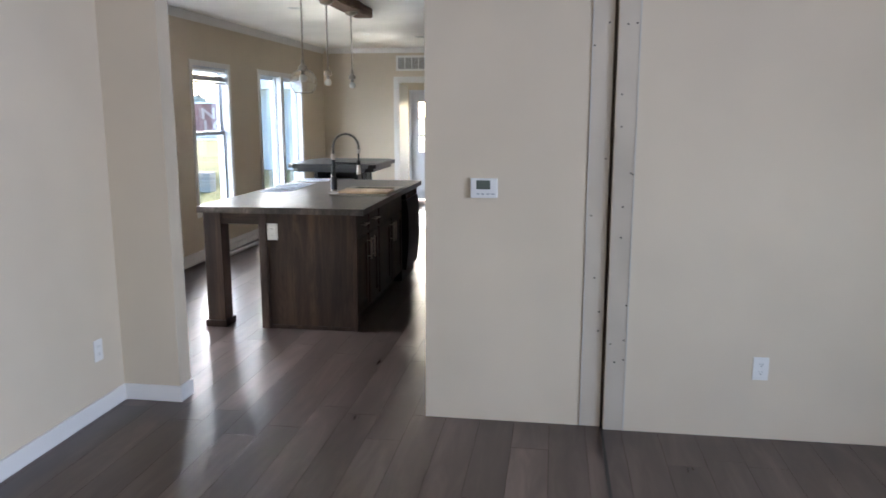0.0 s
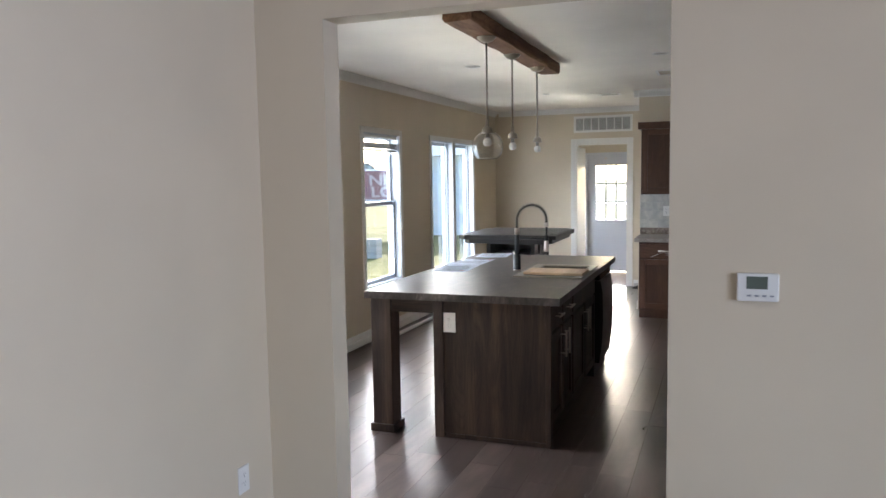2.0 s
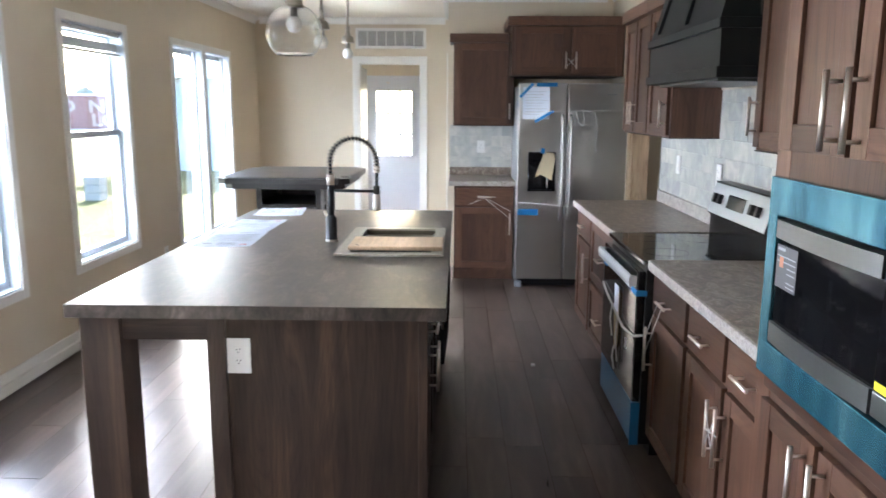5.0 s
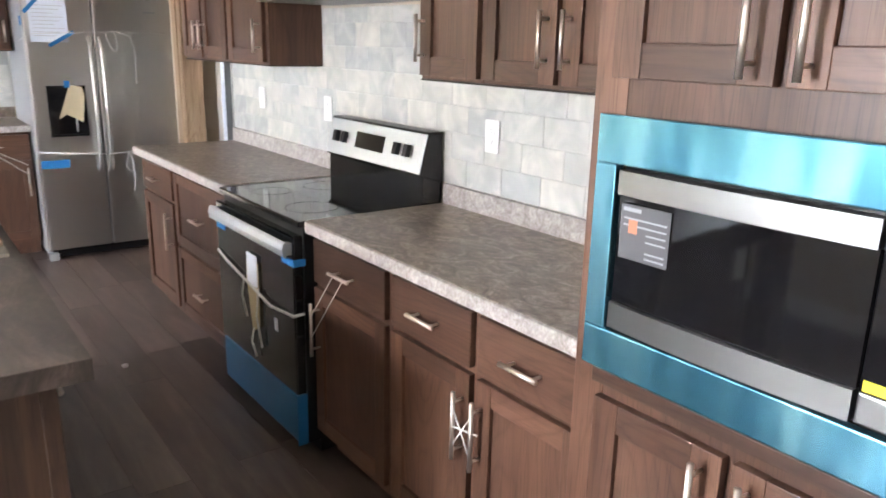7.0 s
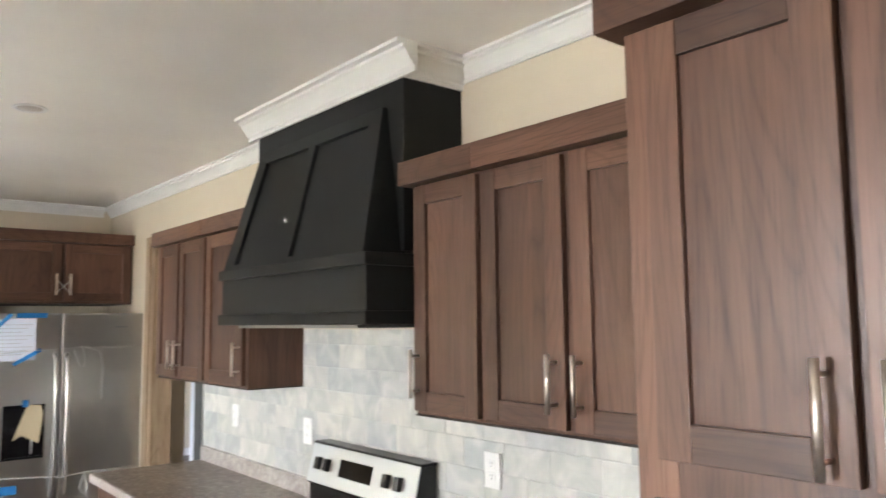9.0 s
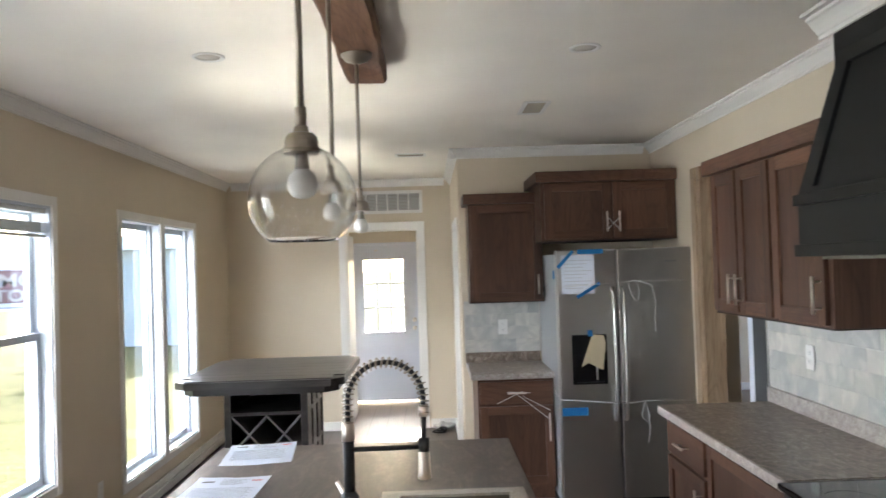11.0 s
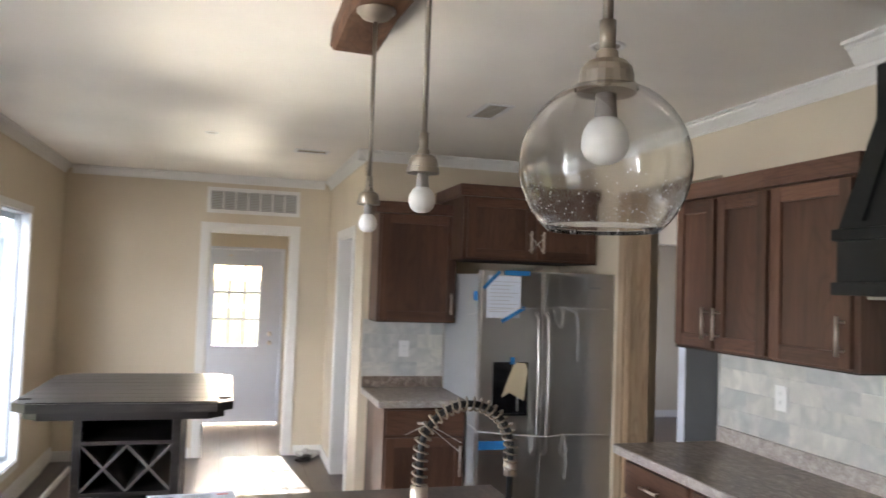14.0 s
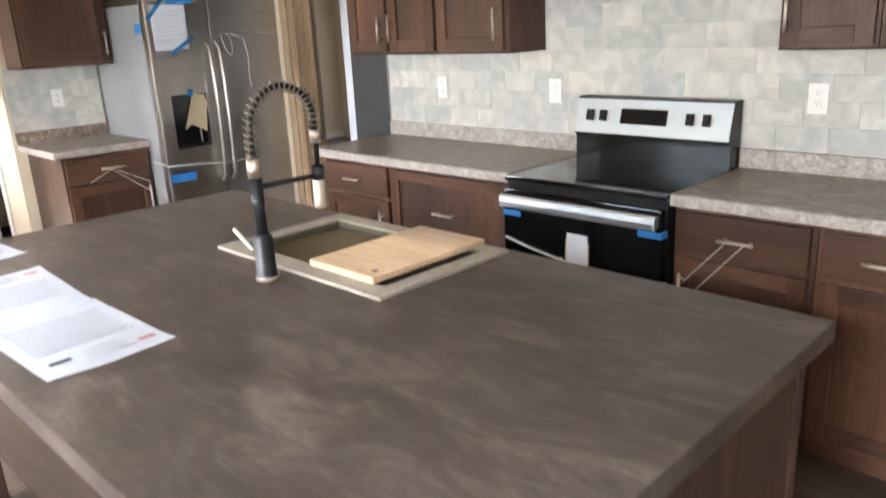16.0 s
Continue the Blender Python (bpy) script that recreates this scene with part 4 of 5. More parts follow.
for u in (5.60, 5.675, 6.10, 6.17):
    part("knob_recess", on_guard(bmesh.new(), u - 0.023, u + 0.023, 0.38, 0.66, 0.004, 0.005), STEEL, r)
    bm = on_guard(bmesh.new(), u - 0.008, u + 0.020, 0.37, 0.67, 0.005, 0.026)
    part("knob", bm, BLACK, r, "black control knob")
part("tape", boxes(((0.882, RY0 - 0.0005, 0.765), (0.93, RY0 + 0.0065, 0.79)), ((0.8825, RY0 + 0.006, 0.765), (0.885, RY0 + 0.10, 0.79))), TAPE, r, "strip of blue tape")
part("tape", boxes(((0.8825, RY1 - 0.10, 0.76), (0.885, RY1 - 0.006, 0.785))), TAPE, r, "strip of blue tape")
bm = tube(bmesh.new(), [(0.92, RY0 - 0.002, 0.585), (0.879, RY0 + 0.004, 0.58), (0.874, RY0 + 0.2, 0.565), (0.874, 5.9, 0.60), (0.874, RY1 - 0.15, 0.635), (0.88, RY1 - 0.02, 0.66)], 0.006, 6)
part("strap", bm, STRAP, r, "white plastic packing strap", True)
bm = bmesh.new()
prism(bm, [(5.81, 0.70), (5.92, 0.71), (5.925, 0.62), (5.88, 0.40), (5.815, 0.44)], "x", 0.876, 0.8795)
part("leaflet", bm, CARD, r, "buff leaflet taped to oven door")
part("leaflet_top", boxes(((0.8745, 5.815, 0.60), (0.8765, 5.915, 0.73))), PAPER, r, "white printed leaflet")
bm = bmesh.new()
for y, z0, z1 in ((5.94, 0.62, 0.45), (5.80, 0.60, 0.36), (5.86, 0.42, 0.30)):
    tube(bm, [(0.872, y, z0), (0.868, y + 0.02, (z0 + z1) / 2), (0.874, y - 0.01, z1)], 0.004, 5)
part("cord", bm, STRAP, r, "loose white cord", True)
part("seal_sticker", boxes(((0.883, 5.655, 0.47), (0.8845, 5.685, 0.52))), PAPER, r, "white round sticker")

# ---- range hood
h = thing("range_hood", (1.3, 5.92, 1.715), "matt black wooden range hood with recessed panels", "range hood")
part("chimney", boxes(((1.285, 5.36, 1.96), (1.549, 6.47, H - 0.001)), bev=0.002), HOOD, h)


def taper(y_b0, y_b1, y_t0, y_t1, zb, zt, xb, xt, xback):
    bm = bmesh.new()
    vs = [bm.verts.new(p) for p in ((xb, y_b0, zb), (xb, y_b1, zb), (xt, y_t1, zt), (xt, y_t0, zt), (xback, y_b0, zb), (xback, y_b1, zb), (xback, y_t1, zt), (xback, y_t0, zt))]
    for q in ((0, 1, 2, 3), (4, 7, 6, 5), (0, 3, 7, 4), (1, 5, 6, 2), (0, 4, 5, 1), (3, 2, 6, 7)):
        bm.faces.new([vs[i] for i in q])
    return bm


ZB, ZT, XB, XT = 1.945, 2.47, 1.145, 1.283
YB0, YB1, YT0, YT1 = 5.375, 6.478, 5.455, 6.40
part("sloped_front", taper(YB0, YB1, YT0, YT1, ZB, ZT, XB, XT, 1.30), HOOD, h)


def slope_bar(s0, s1, q0, q1, thick=0.016):
    """A batten on the slope; s across (0 to 1), q up (0 to 1)."""
    def P(s, q, n):
        y = (YB0 + (YB1 - YB0) * s) * (1 - q) + (YT0 + (YT1 - YT0) * s) * q
        return (XB + (XT - XB) * q - n, y, ZB + (ZT - ZB) * q + n * 0.25)
    bm = bmesh.new()
    vs = [bm.verts.new(P(s, q, n)) for s in (s0, s1) for q in (q0, q1) for n in (0, thick)]
    for f in ((0, 1, 3, 2), (4, 6, 7, 5), (0, 4, 5, 1), (2, 3, 7, 6), (0, 2, 6, 4), (1, 5, 7, 3)):
        bm.faces.new([vs[i] for i in f])
    return bm


for q in ((0.0, 0.085, 0, 1), (0.915, 1.0, 0, 1), (0.47, 0.53, 0.0, 0.895), (0.085, 0.915, 0.895, 1), (0.085, 0.915, 0.0, 0.04)):
    part("batten", slope_bar(*q), HOOD, h)
part("mantle_band", boxes(((1.128, 5.352, 1.755), (1.549, 6.484, 1.905)), bev=0.002), HOOD, h)
part("upper_moulding", boxes(((1.114, 5.338, 1.905), (1.549, 6.498, 1.947)), bev=0.004), HOOD, h)
part("lower_moulding", boxes(((1.114, 5.338, 1.712), (1.549, 6.498, 1.757)), bev=0.004), HOOD, h)
part("bottom_board", boxes(((1.53, 5.345, 1.690), (1.5495, 6.49, 1.7115))), BOARD, h, "pale unpainted board edge under hood")
part("insert", boxes(((1.16, 5.45, 1.700), (1.52, 6.38, 1.711))), STEEL_DARK, h, "steel extractor insert")


# ---------------------------------------------------------------- fridge wall
FF = Face("y", 9.10, -1)
base_unit(0.045, 0.598, [("drawer", 0.06, 0.588, 0.71, 0.868, 0), ("door", 0.06, 0.588, 0.125, 0.69, 0.555)], "dark walnut base cabinet beside refrigerator", FF, -0.615, VX, CAB_X)
c = thing("countertop", (0.3, 9.4, 0.888), "mottled grey laminate countertop beside refrigerator", "countertop", "laminate countertops")
part("edge", boxes(((-0.004, 9.055, 0.888), (0.602, 9.719, 0.931)), bev=0.006), EDGE, c, "pale mottled rolled edge")
part("top", boxes(((0.004, 9.066, 0.9295), (0.598, 9.715, 0.9325))), COUNTER, c)
part("upstand", boxes(((-0.004, 9.698, 0.9325), (0.602, 9.719, 1.012)), bev=0.003), COUNTER, c, "mottled low upstand")
wall_unit(Face("y", 9.42, -1), 0.03, 0.60, 1.428, 2.185, -0.298, [(0.045, 0.59, 0.555)], "dark walnut wall cabinet beside refrigerator", VX, ends=(True, False))
wall_unit(Face("y", 9.12, -1), 0.545, 1.545, 1.875, 2.305, -0.598, [(0.575, 1.06, 1.025), (1.08, 1.53, 1.115)], "dark walnut cabinet over refrigerator", VX, ends=(True, False))

f = thing("refrigerator", (1.07, 9.3, 0), "side-by-side stainless steel refrigerator with taped papers", "refrigerator")
part("cabinet_body", boxes(((0.607, 8.93, 0.03), (1.545, 9.70, 1.775)), bev=0.004), SILVER, f)
part("kick_grille", boxes(((0.63, 8.90, 0.012), (1.52, 8.94, 0.075))), BLACK, f)
part("foot", boxes(((0.60, 8.845, 0.0), (0.66, 8.92, 0.05)), bev=0.006), SILVER, f)
part("freezer_door", boxes(((0.600, 8.845, 0.075), (1.017, 8.925, 1.80)), bev=0.010), STEEL, f, "stainless steel freezer door")
part("fridge_door", boxes(((1.025, 8.845, 0.075), (1.546, 8.925, 1.80)), bev=0.010), STEEL, f, "stainless steel refrigerator door")
for x in (0.985, 1.055):
    bm = tube(bmesh.new(), [(x, 8.845, 0.62), (x, 8.80, 0.66), (x, 8.788, 0.85), (x, 8.785, 1.08), (x, 8.788, 1.3), (x, 8.80, 1.49), (x, 8.845, 1.53)], 0.013, 10)
    part("door_handle", bm, STEEL, f, "long curved steel handle", True)
ds = part("dispenser", boxes(((0.692, 8.839, 0.868), (0.935, 8.846, 1.212)), bev=0.003), GLOSS, f, "black water dispenser recess")
part("tray", boxes(((0.715, 8.825, 0.872), (0.912, 8.84, 0.885))), BLACK, ds)
part("spout", tube(bmesh.new(), [(0.86, 8.832, 1.0), (0.86, 8.828, 0.9)], 0.006, 8), STEEL, ds, smooth=True)
bm = prism(bmesh.new(), [(0.75, 0.99), (0.83, 1.215), (0.91, 1.205), (0.925, 1.15), (0.90, 0.965), (0.80, 1.02)], "y", 8.822, 8.826)
part("leaflet", bm, CARD, f, "folded buff leaflet hanging from dispenser")
part("tape", boxes(((0.80, 8.8205, 1.20), (0.835, 8.8235, 1.245))), TAPE, f, "strip of blue tape")
ppr = part("notice", boxes(((0.635, 8.842, 1.495), (0.865, 8.8445, 1.765))), PAPER, f, "white printed energy notice")
bm = bmesh.new()
for k in range(9):
    box(bm, (0.655, 8.8412, 1.725 - k * 0.024), (0.845 - 0.03 * (k % 3), 8.842, 1.729 - k * 0.024))
part("print", bm, mat("pale_print", (0.5, 0.5, 0.52), 0.8), ppr)
for (x0, z0, x1, z1, w) in ((0.61, 1.68, 0.72, 1.795, 0.012), (0.74, 1.47, 0.90, 1.565, 0.012)):
    d = Vector((x1 - x0, 0, z1 - z0)).normalized()
    s = Vector((-d.z, 0, d.x)) * w
    bm = bmesh.new()
    prism(bm, [(x0 + s.x, z0 + s.z), (x1 + s.x, z1 + s.z), (x1 - s.x, z1 - s.z), (x0 - s.x, z0 - s.z)], "y", 8.8395, 8.8418)
    part("tape", bm, TAPE, f, "strip of blue tape")
for q in ((0.75, 1.77, 0.93, 1.803), (0.61, 0.655, 0.79, 0.71)):
    part("tape", boxes(((q[0], 8.8425, q[1]), (q[2], 8.845, q[3]))), TAPE, f, "strip of blue tape")
part("tape", boxes(((0.604, 8.93, 1.60), (0.607, 9.02, 1.66))), TAPE, f, "strip of blue tape")
part("logo_bar", boxes(((1.36, 8.843, 1.70), (1.44, 8.8455, 1.712))), SILVER, f)
bm = tube(bmesh.new(), [(0.601, 9.2, 0.80), (0.598, 8.85, 0.772), (0.61, 8.838, 0.77), (0.98, 8.775, 0.745), (1.06, 8.775, 0.742), (1.2, 8.838, 0.742), (1.545, 8.838, 0.735)], 0.004, 6)
part("strap", bm, STRAP, f, "white packing strap round the doors", True)
bm = tube(bmesh.new(), [(0.603, 9.1, 1.50), (0.60, 8.86, 1.53), (0.64, 8.838, 1.545), (1.1, 8.838, 1.57), (1.5, 8.838, 1.57)], 0.002, 5)
part("strap", bm, STRAP, f, "white packing strap round the doors", True)
bm = bmesh.new()
loop = [(1.135 + 0.035 * math.sin(k * 0.35), 8.832, 1.51 + 0.07 * math.cos(k * 0.42)) for k in range(14)]
tube(bm, loop, 0.004, 5)
part("strap_tail", bm, STRAP, f, "curled loose end of white strap", True)
bm = bmesh.new()
tube(bm, [(1.17, 8.834, 1.575), (1.26, 8.832, 1.54), (1.285, 8.833, 1.42), (1.275, 8.832, 1.30), (1.28, 8.833, 1.22)], 0.004, 5)
part("strap_tail", bm, STRAP, f, "curled loose end of white strap", True)
bm = bmesh.new()
tube(bm, [(1.185, 8.83, 0.74), (1.16, 8.826, 0.64), (1.19, 8.824, 0.60), (1.215, 8.826, 0.64), (1.19, 8.83, 0.735), (1.215, 8.826, 0.55), (1.20, 8.828, 0.46)], 0.005, 5)
part("strap_tail", bm, STRAP, f, "curled loose ends of white strap", True)

# strings round the cabinet handles
def cord(points, label="thin cord tying the cabinet handles"):
    bm = bmesh.new()
    for a, b in points:
        tube(bm, [a, b], 0.0022, 5)
    single("cord", bm, STRAP, label, "cord", "handle cords")


hx = BF.at - 0.056
cord([((hx, 5.26, 0.795), (hx, 5.43, 0.60)), ((hx, 5.20, 0.79), (hx, 5.43, 0.52))])
cord([((hx, 4.60, 0.60), (hx, 4.52, 0.48)), ((hx, 4.52, 0.60), (hx, 4.60, 0.48)), ((hx, 4.60, 0.54), (hx, 4.49, 0.56))])
hy = 9.10 - 0.056
cord([((0.30, hy, 0.80), (0.55, hy, 0.60)), ((0.26, hy, 0.80), (0.42, hy, 0.79)), ((0.18, hy, 0.72), (0.36, hy, 0.80)), ((0.36, hy, 0.77), (0.56, hy, 0.66))])
cord([((1.03, 9.12 - 0.056, 1.95), (1.11, 9.12 - 0.056, 2.03)), ((1.03, 9.12 - 0.056, 2.03), (1.11, 9.12 - 0.056, 1.95))])


# ---------------------------------------------------------------- island
IX0, IX1, IY0, IY1 = -1.235, 0.05, 4.64, 7.06
SX0, SX1, SY0, SY1 = -0.47, 0.02, 5.51, 6.28      # sink rim
i = thing("kitchen_island", (-0.4, 5.85, 0), "dark walnut kitchen island with overhang on corner legs", "kitchen island")
part("body", boxes(((-0.755, 4.70, 0.10), (-0.04, 6.39, 0.887)), ((-0.755, 6.99, 0.10), (-0.04, 7.02, 0.887)), ((-0.755, 6.39, 0.10), (-0.70, 6.99, 0.887)), ((-0.755, 4.70, 0.001), (-0.11, 7.02, 0.10)), bev=0.002), ISL_V, i)
part("end_panel", boxes(((-0.70, 4.68, 0.03), (-0.035, 4.70, 0.887))), ISL_V, i, "plain dark walnut end panel")
part("base_strip", boxes(((-0.70, 4.674, 0.001), (-0.035, 4.70, 0.03)), bev=0.003), ISL_V, i)
part("corner_post", boxes(((-0.765, 4.664, 0.001), (-0.70, 4.72, 0.887)), bev=0.003), ISL_V, i)
part("corner_stile", boxes(((-0.045, 4.672, 0.001), (-0.012, 4.72, 0.887)), bev=0.003), ISL_V, i)
for y in (4.665, 6.88):
    lg = part("leg", boxes(((-1.20, y, 0.001), (-1.06, y + 0.14, 0.887)), bev=0.004), ISL_V, i)
    part("plinth", boxes(((-1.216, y - 0.016, 0.0), (-1.044, y + 0.156, 0.052)), bev=0.004), ISL_V, lg)
part("apron", boxes(((-1.06, 4.685, 0.80), (-0.765, 4.705, 0.887))), ISL_X, i)
part("apron", boxes(((-1.06, 6.98, 0.80), (-0.765, 7.0, 0.887))), ISL_X, i)
part("apron", boxes(((-1.175, 4.805, 0.80), (-1.155, 6.88, 0.887))), ISL_X, i)
IF = Face("x", -0.04, 1)
IVY = [ISL_V, ISL_V]
for a, b, hu in ((4.73, 5.06, 5.02), (5.09, 5.40, 5.13)):
    d = shaker(IF, a, b, 0.125, 0.69, i, IVY)
    pull(IF, hu, 0.58, 0.17, True, d, 0.02)
    bm = bmesh.new()
    IF.box(bm, a, b, 0.71, 0.868, 0, 0.02, 0.003)
    d = part("drawer", bm, ISL_X, i)
    pull(IF, (a + b) / 2, 0.79, 0.13, False, d, 0.02)
for a, b, hu in ((5.44, 5.89, 5.86), (5.92, 6.37, 5.95)):
    d = shaker(IF, a, b, 0.125, 0.69, i, IVY)
    pull(IF, hu, 0.58, 0.17, True, d, 0.02)
bm = bmesh.new()
IF.box(bm, 5.44, 6.37, 0.71, 0.868, 0, 0.02, 0.003)
part("false_front", bm, ISL_X, i)

dw = thing("dishwasher", (-0.3, 6.69, 0.0), "black dishwasher with bowed door in island", "dishwasher")
part("case", boxes(((-0.66, 6.395, 0.005), (-0.03, 6.985, 0.87))), BLACK, dw)
bm = bmesh.new()
prism(bm, [(-0.03, 0.12), (0.012, 0.12), (0.034, 0.3), (0.042, 0.5), (0.038, 0.7), (0.022, 0.80), (-0.03, 0.80)], "y", 6.40, 6.98)
part("door", bm, BLACK, dw, "black bowed dishwasher door")
part("control_strip", boxes(((-0.03, 6.40, 0.803), (0.016, 6.98, 0.868)), bev=0.004), GLOSS, dw)

ct = thing("island_countertop", (-0.6, 5.85, 0.888), "dark brown-grey laminate island countertop", "countertop")
hx0, hx1, hy0, hy1 = SX0 + 0.02, SX1 - 0.02, SY0 + 0.02, SY1 - 0.02
part("slab", boxes(((IX0 + 0.002, IY0 + 0.002, 0.889), (hx0, IY1 - 0.002, 0.933)), ((hx1, IY0 + 0.002, 0.889), (IX1 - 0.002, IY1 - 0.002, 0.933)), ((hx0, IY0 + 0.002, 0.889), (hx1, hy0, 0.933)), ((hx0, hy1, 0.889), (hx1, IY1 - 0.002, 0.933))), SLATE, ct)
for a, b in (((IX0, IY0, 0.887), (IX1, IY0 + 0.0025, 0.9325)), ((IX0, IY1 - 0.0025, 0.887), (IX1, IY1, 0.9325)), ((IX0, IY0 + 0.0025, 0.887), (IX0 + 0.0025, IY1 - 0.0025, 0.9325)), ((IX1 - 0.0025, IY0 + 0.0025, 0.887), (IX1, IY1 - 0.0025, 0.9325))):
    part("edge_band", boxes((a, b)), SLATE, ct)

s = thing("kitchen_sink", (-0.2, 5.9, 0.75), "grey drop-in granite sink with steel-look rim", "sink")
bx0, bx1, by0, by1 = -0.405, -0.035, 5.565, 6.225
part("rim", boxes(((SX0, SY0, 0.9335), (bx0, SY1, 0.943)), ((bx1, SY0, 0.9335), (SX1, SY1, 0.943)), ((bx0, SY0, 0.9335), (bx1, by0, 0.943)), ((bx0, by1, 0.9335), (bx1, SY1, 0.943))), SINK, s, "pale grey flat sink rim")
part("basin", boxes(((bx0 - 0.01, by0 - 0.01, 0.80), (bx0, by1 + 0.01, 0.9335)), ((bx1, by0 - 0.01, 0.80), (bx1 + 0.01, by1 + 0.01, 0.9335)), ((bx0, by0 - 0.01, 0.80), (bx1, by0, 0.9335)), ((bx0, by1, 0.80), (bx1, by1 + 0.01, 0.9335)), ((bx0 - 0.01, by0 - 0.01, 0.73), (bx1 + 0.01, by1 + 0.01, 0.74))), mat("olive_brown_basin", (0.085, 0.07, 0.045), 0.35), s, "olive brown basin")
part("drain", lathe(bmesh.new(), [(0.001, 0.0), (0.045, 0.0), (0.05, 0.004), (0.03, 0.002)], (-0.22, 6.05, 0.8005), 24), STEEL, s, smooth=True)
rk = thing("drying_rack", (-0.22, 6.04, 0.915), "olive-brown slatted roll-up rack set in the sink", "rack")
for x0 in (bx0 + 0.0015, bx1 - 0.0135):
    part("side_band", boxes(((x0, 5.845, 0.905), (x0 + 0.012, by1 - 0.006, 0.917)), bev=0.002), FAUCET, rk)
for n_bar in range(19):
    yy = 5.852 + n_bar * 0.0192
    part("slat", boxes(((bx0 + 0.014, yy, 0.909), (bx1 - 0.014, yy + 0.0125, 0.916)), bev=0.002), RACK, rk)
b = thing("cutting_board", (-0.2, 5.73, 0.943), "pale bamboo cutting board lying over sink", "cutting board")
part("board", boxes(((-0.418, 5.595, 0.9432), (0.016, 5.868, 0.963)), bev=0.006), BAMBOO, b)
part("brand_mark", boxes(((-0.385, 5.625, 0.9631), (-0.37, 5.64, 0.9635))), DARKPLASTIC, b)

fx, fy = -0.54, 5.893
fa = thing("kitchen_faucet", (fx, fy, 0.933), "black spring-neck kitchen faucet with nickel spray head", "faucet")
part("base", lathe(bmesh.new(), [(0.03, 0.0), (0.03, 0.012), (0.0275, 0.014), (0.0275, 0.115), (0.022, 0.125), (0.017, 0.13)], (fx, fy, 0.933), 24), FAUCET, fa, "dark grey faucet base", True)
part("base_ring", lathe(bmesh.new(), [(0.031, 0.0), (0.031, 0.010), (0.0305, 0.011), (0.0305, 0)], (fx, fy, 0.9332), 24, True), NICKEL, fa, smooth=True)
part("post", tube(bmesh.new(), [(fx, fy, 1.05), (fx, fy, 1.215)], 0.0165, 16), FAUCET, fa, smooth=True)
part("collar", tube(bmesh.new(), [(fx, fy, 1.212), (fx, fy, 1.262)], 0.019, 16), NICKEL, fa, "satin nickel collar", True)
R = 0.112
arch = [(fx, fy, 1.255), (fx, fy, 1.325)] + [(fx + R - R * math.cos(math.pi * k / 20), fy + 0.032 * k / 20, 1.325 + R * math.sin(math.pi * k / 20)) for k in range(1, 21)] + [(fx + 2 * R, fy + 0.032, 1.28)]
part("hose", tube(bmesh.new(), arch + [(fx + 2 * R - 0.002, fy + 0.032, 1.19)], 0.0078, 10), FAUCET, fa, "black hose", True)
part("hose_end", tube(bmesh.new(), [(fx + 2 * R, fy + 0.032, 1.305), (fx + 2 * R, fy + 0.032, 1.27)], 0.0155, 14), NICKEL, fa, "satin nickel hose end", True)
ap = [Vector(p) for p in arch]
coil, turns = [], 27
lens = [0.0]
for p, q in zip(ap, ap[1:]):
    lens.append(lens[-1] + (q - p).length)
side = Vector((0, 1, 0))
for k in range(turns * 10 + 1):
    s_at = lens[-1] * k / (turns * 10)
    j = max(n for n in range(len(lens) - 1) if lens[n] <= s_at + 1e-9)
    f_at = (s_at - lens[j]) / (lens[j + 1] - lens[j])
    p = ap[j].lerp(ap[j + 1], f_at)
    d = (ap[j + 1] - ap[j]).normalized()
    o = d.cross(side).normalized()
    coil.append(p + 0.0155 * (math.cos(0.2 * math.pi * k) * o + math.sin(0.2 * math.pi * k) * side))
part("spring", tube(bmesh.new(), coil, 0.0026, 5), PENDANT, fa, "coiled nickel spring", True)
part("holder_arm", tube(bmesh.new(), [(fx, fy, 1.185), (fx + 2 * R - 0.01, fy + 0.032, 1.178)], 0.0075, 10), FAUCET, fa, smooth=True)
part("spray_grip", tube(bmesh.new(), [(fx + 2 * R - 0.002, fy + 0.032, 1.205), (fx + 2 * R - 0.002, fy + 0.032, 1.165)], 0.017, 14), FAUCET, fa, smooth=True)
part("spray_head", lathe(bmesh.new(), [(0.014, 0.085), (0.017, 0.08), (0.019, 0.02), (0.0205, 0.004), (0.016, 0)], (fx + 2 * R - 0.002, fy + 0.032, 1.082), 18), NICKEL, fa, "satin nickel spray head", True)
part("lever", tube(bmesh.new(), [(fx, fy + 0.026, 1.01), (fx - 0.01, fy + 0.05, 1.015), (fx - 0.045, fy + 0.062, 1.075)], 0.007, 8), NICKEL, fa, "satin nickel lever", True)


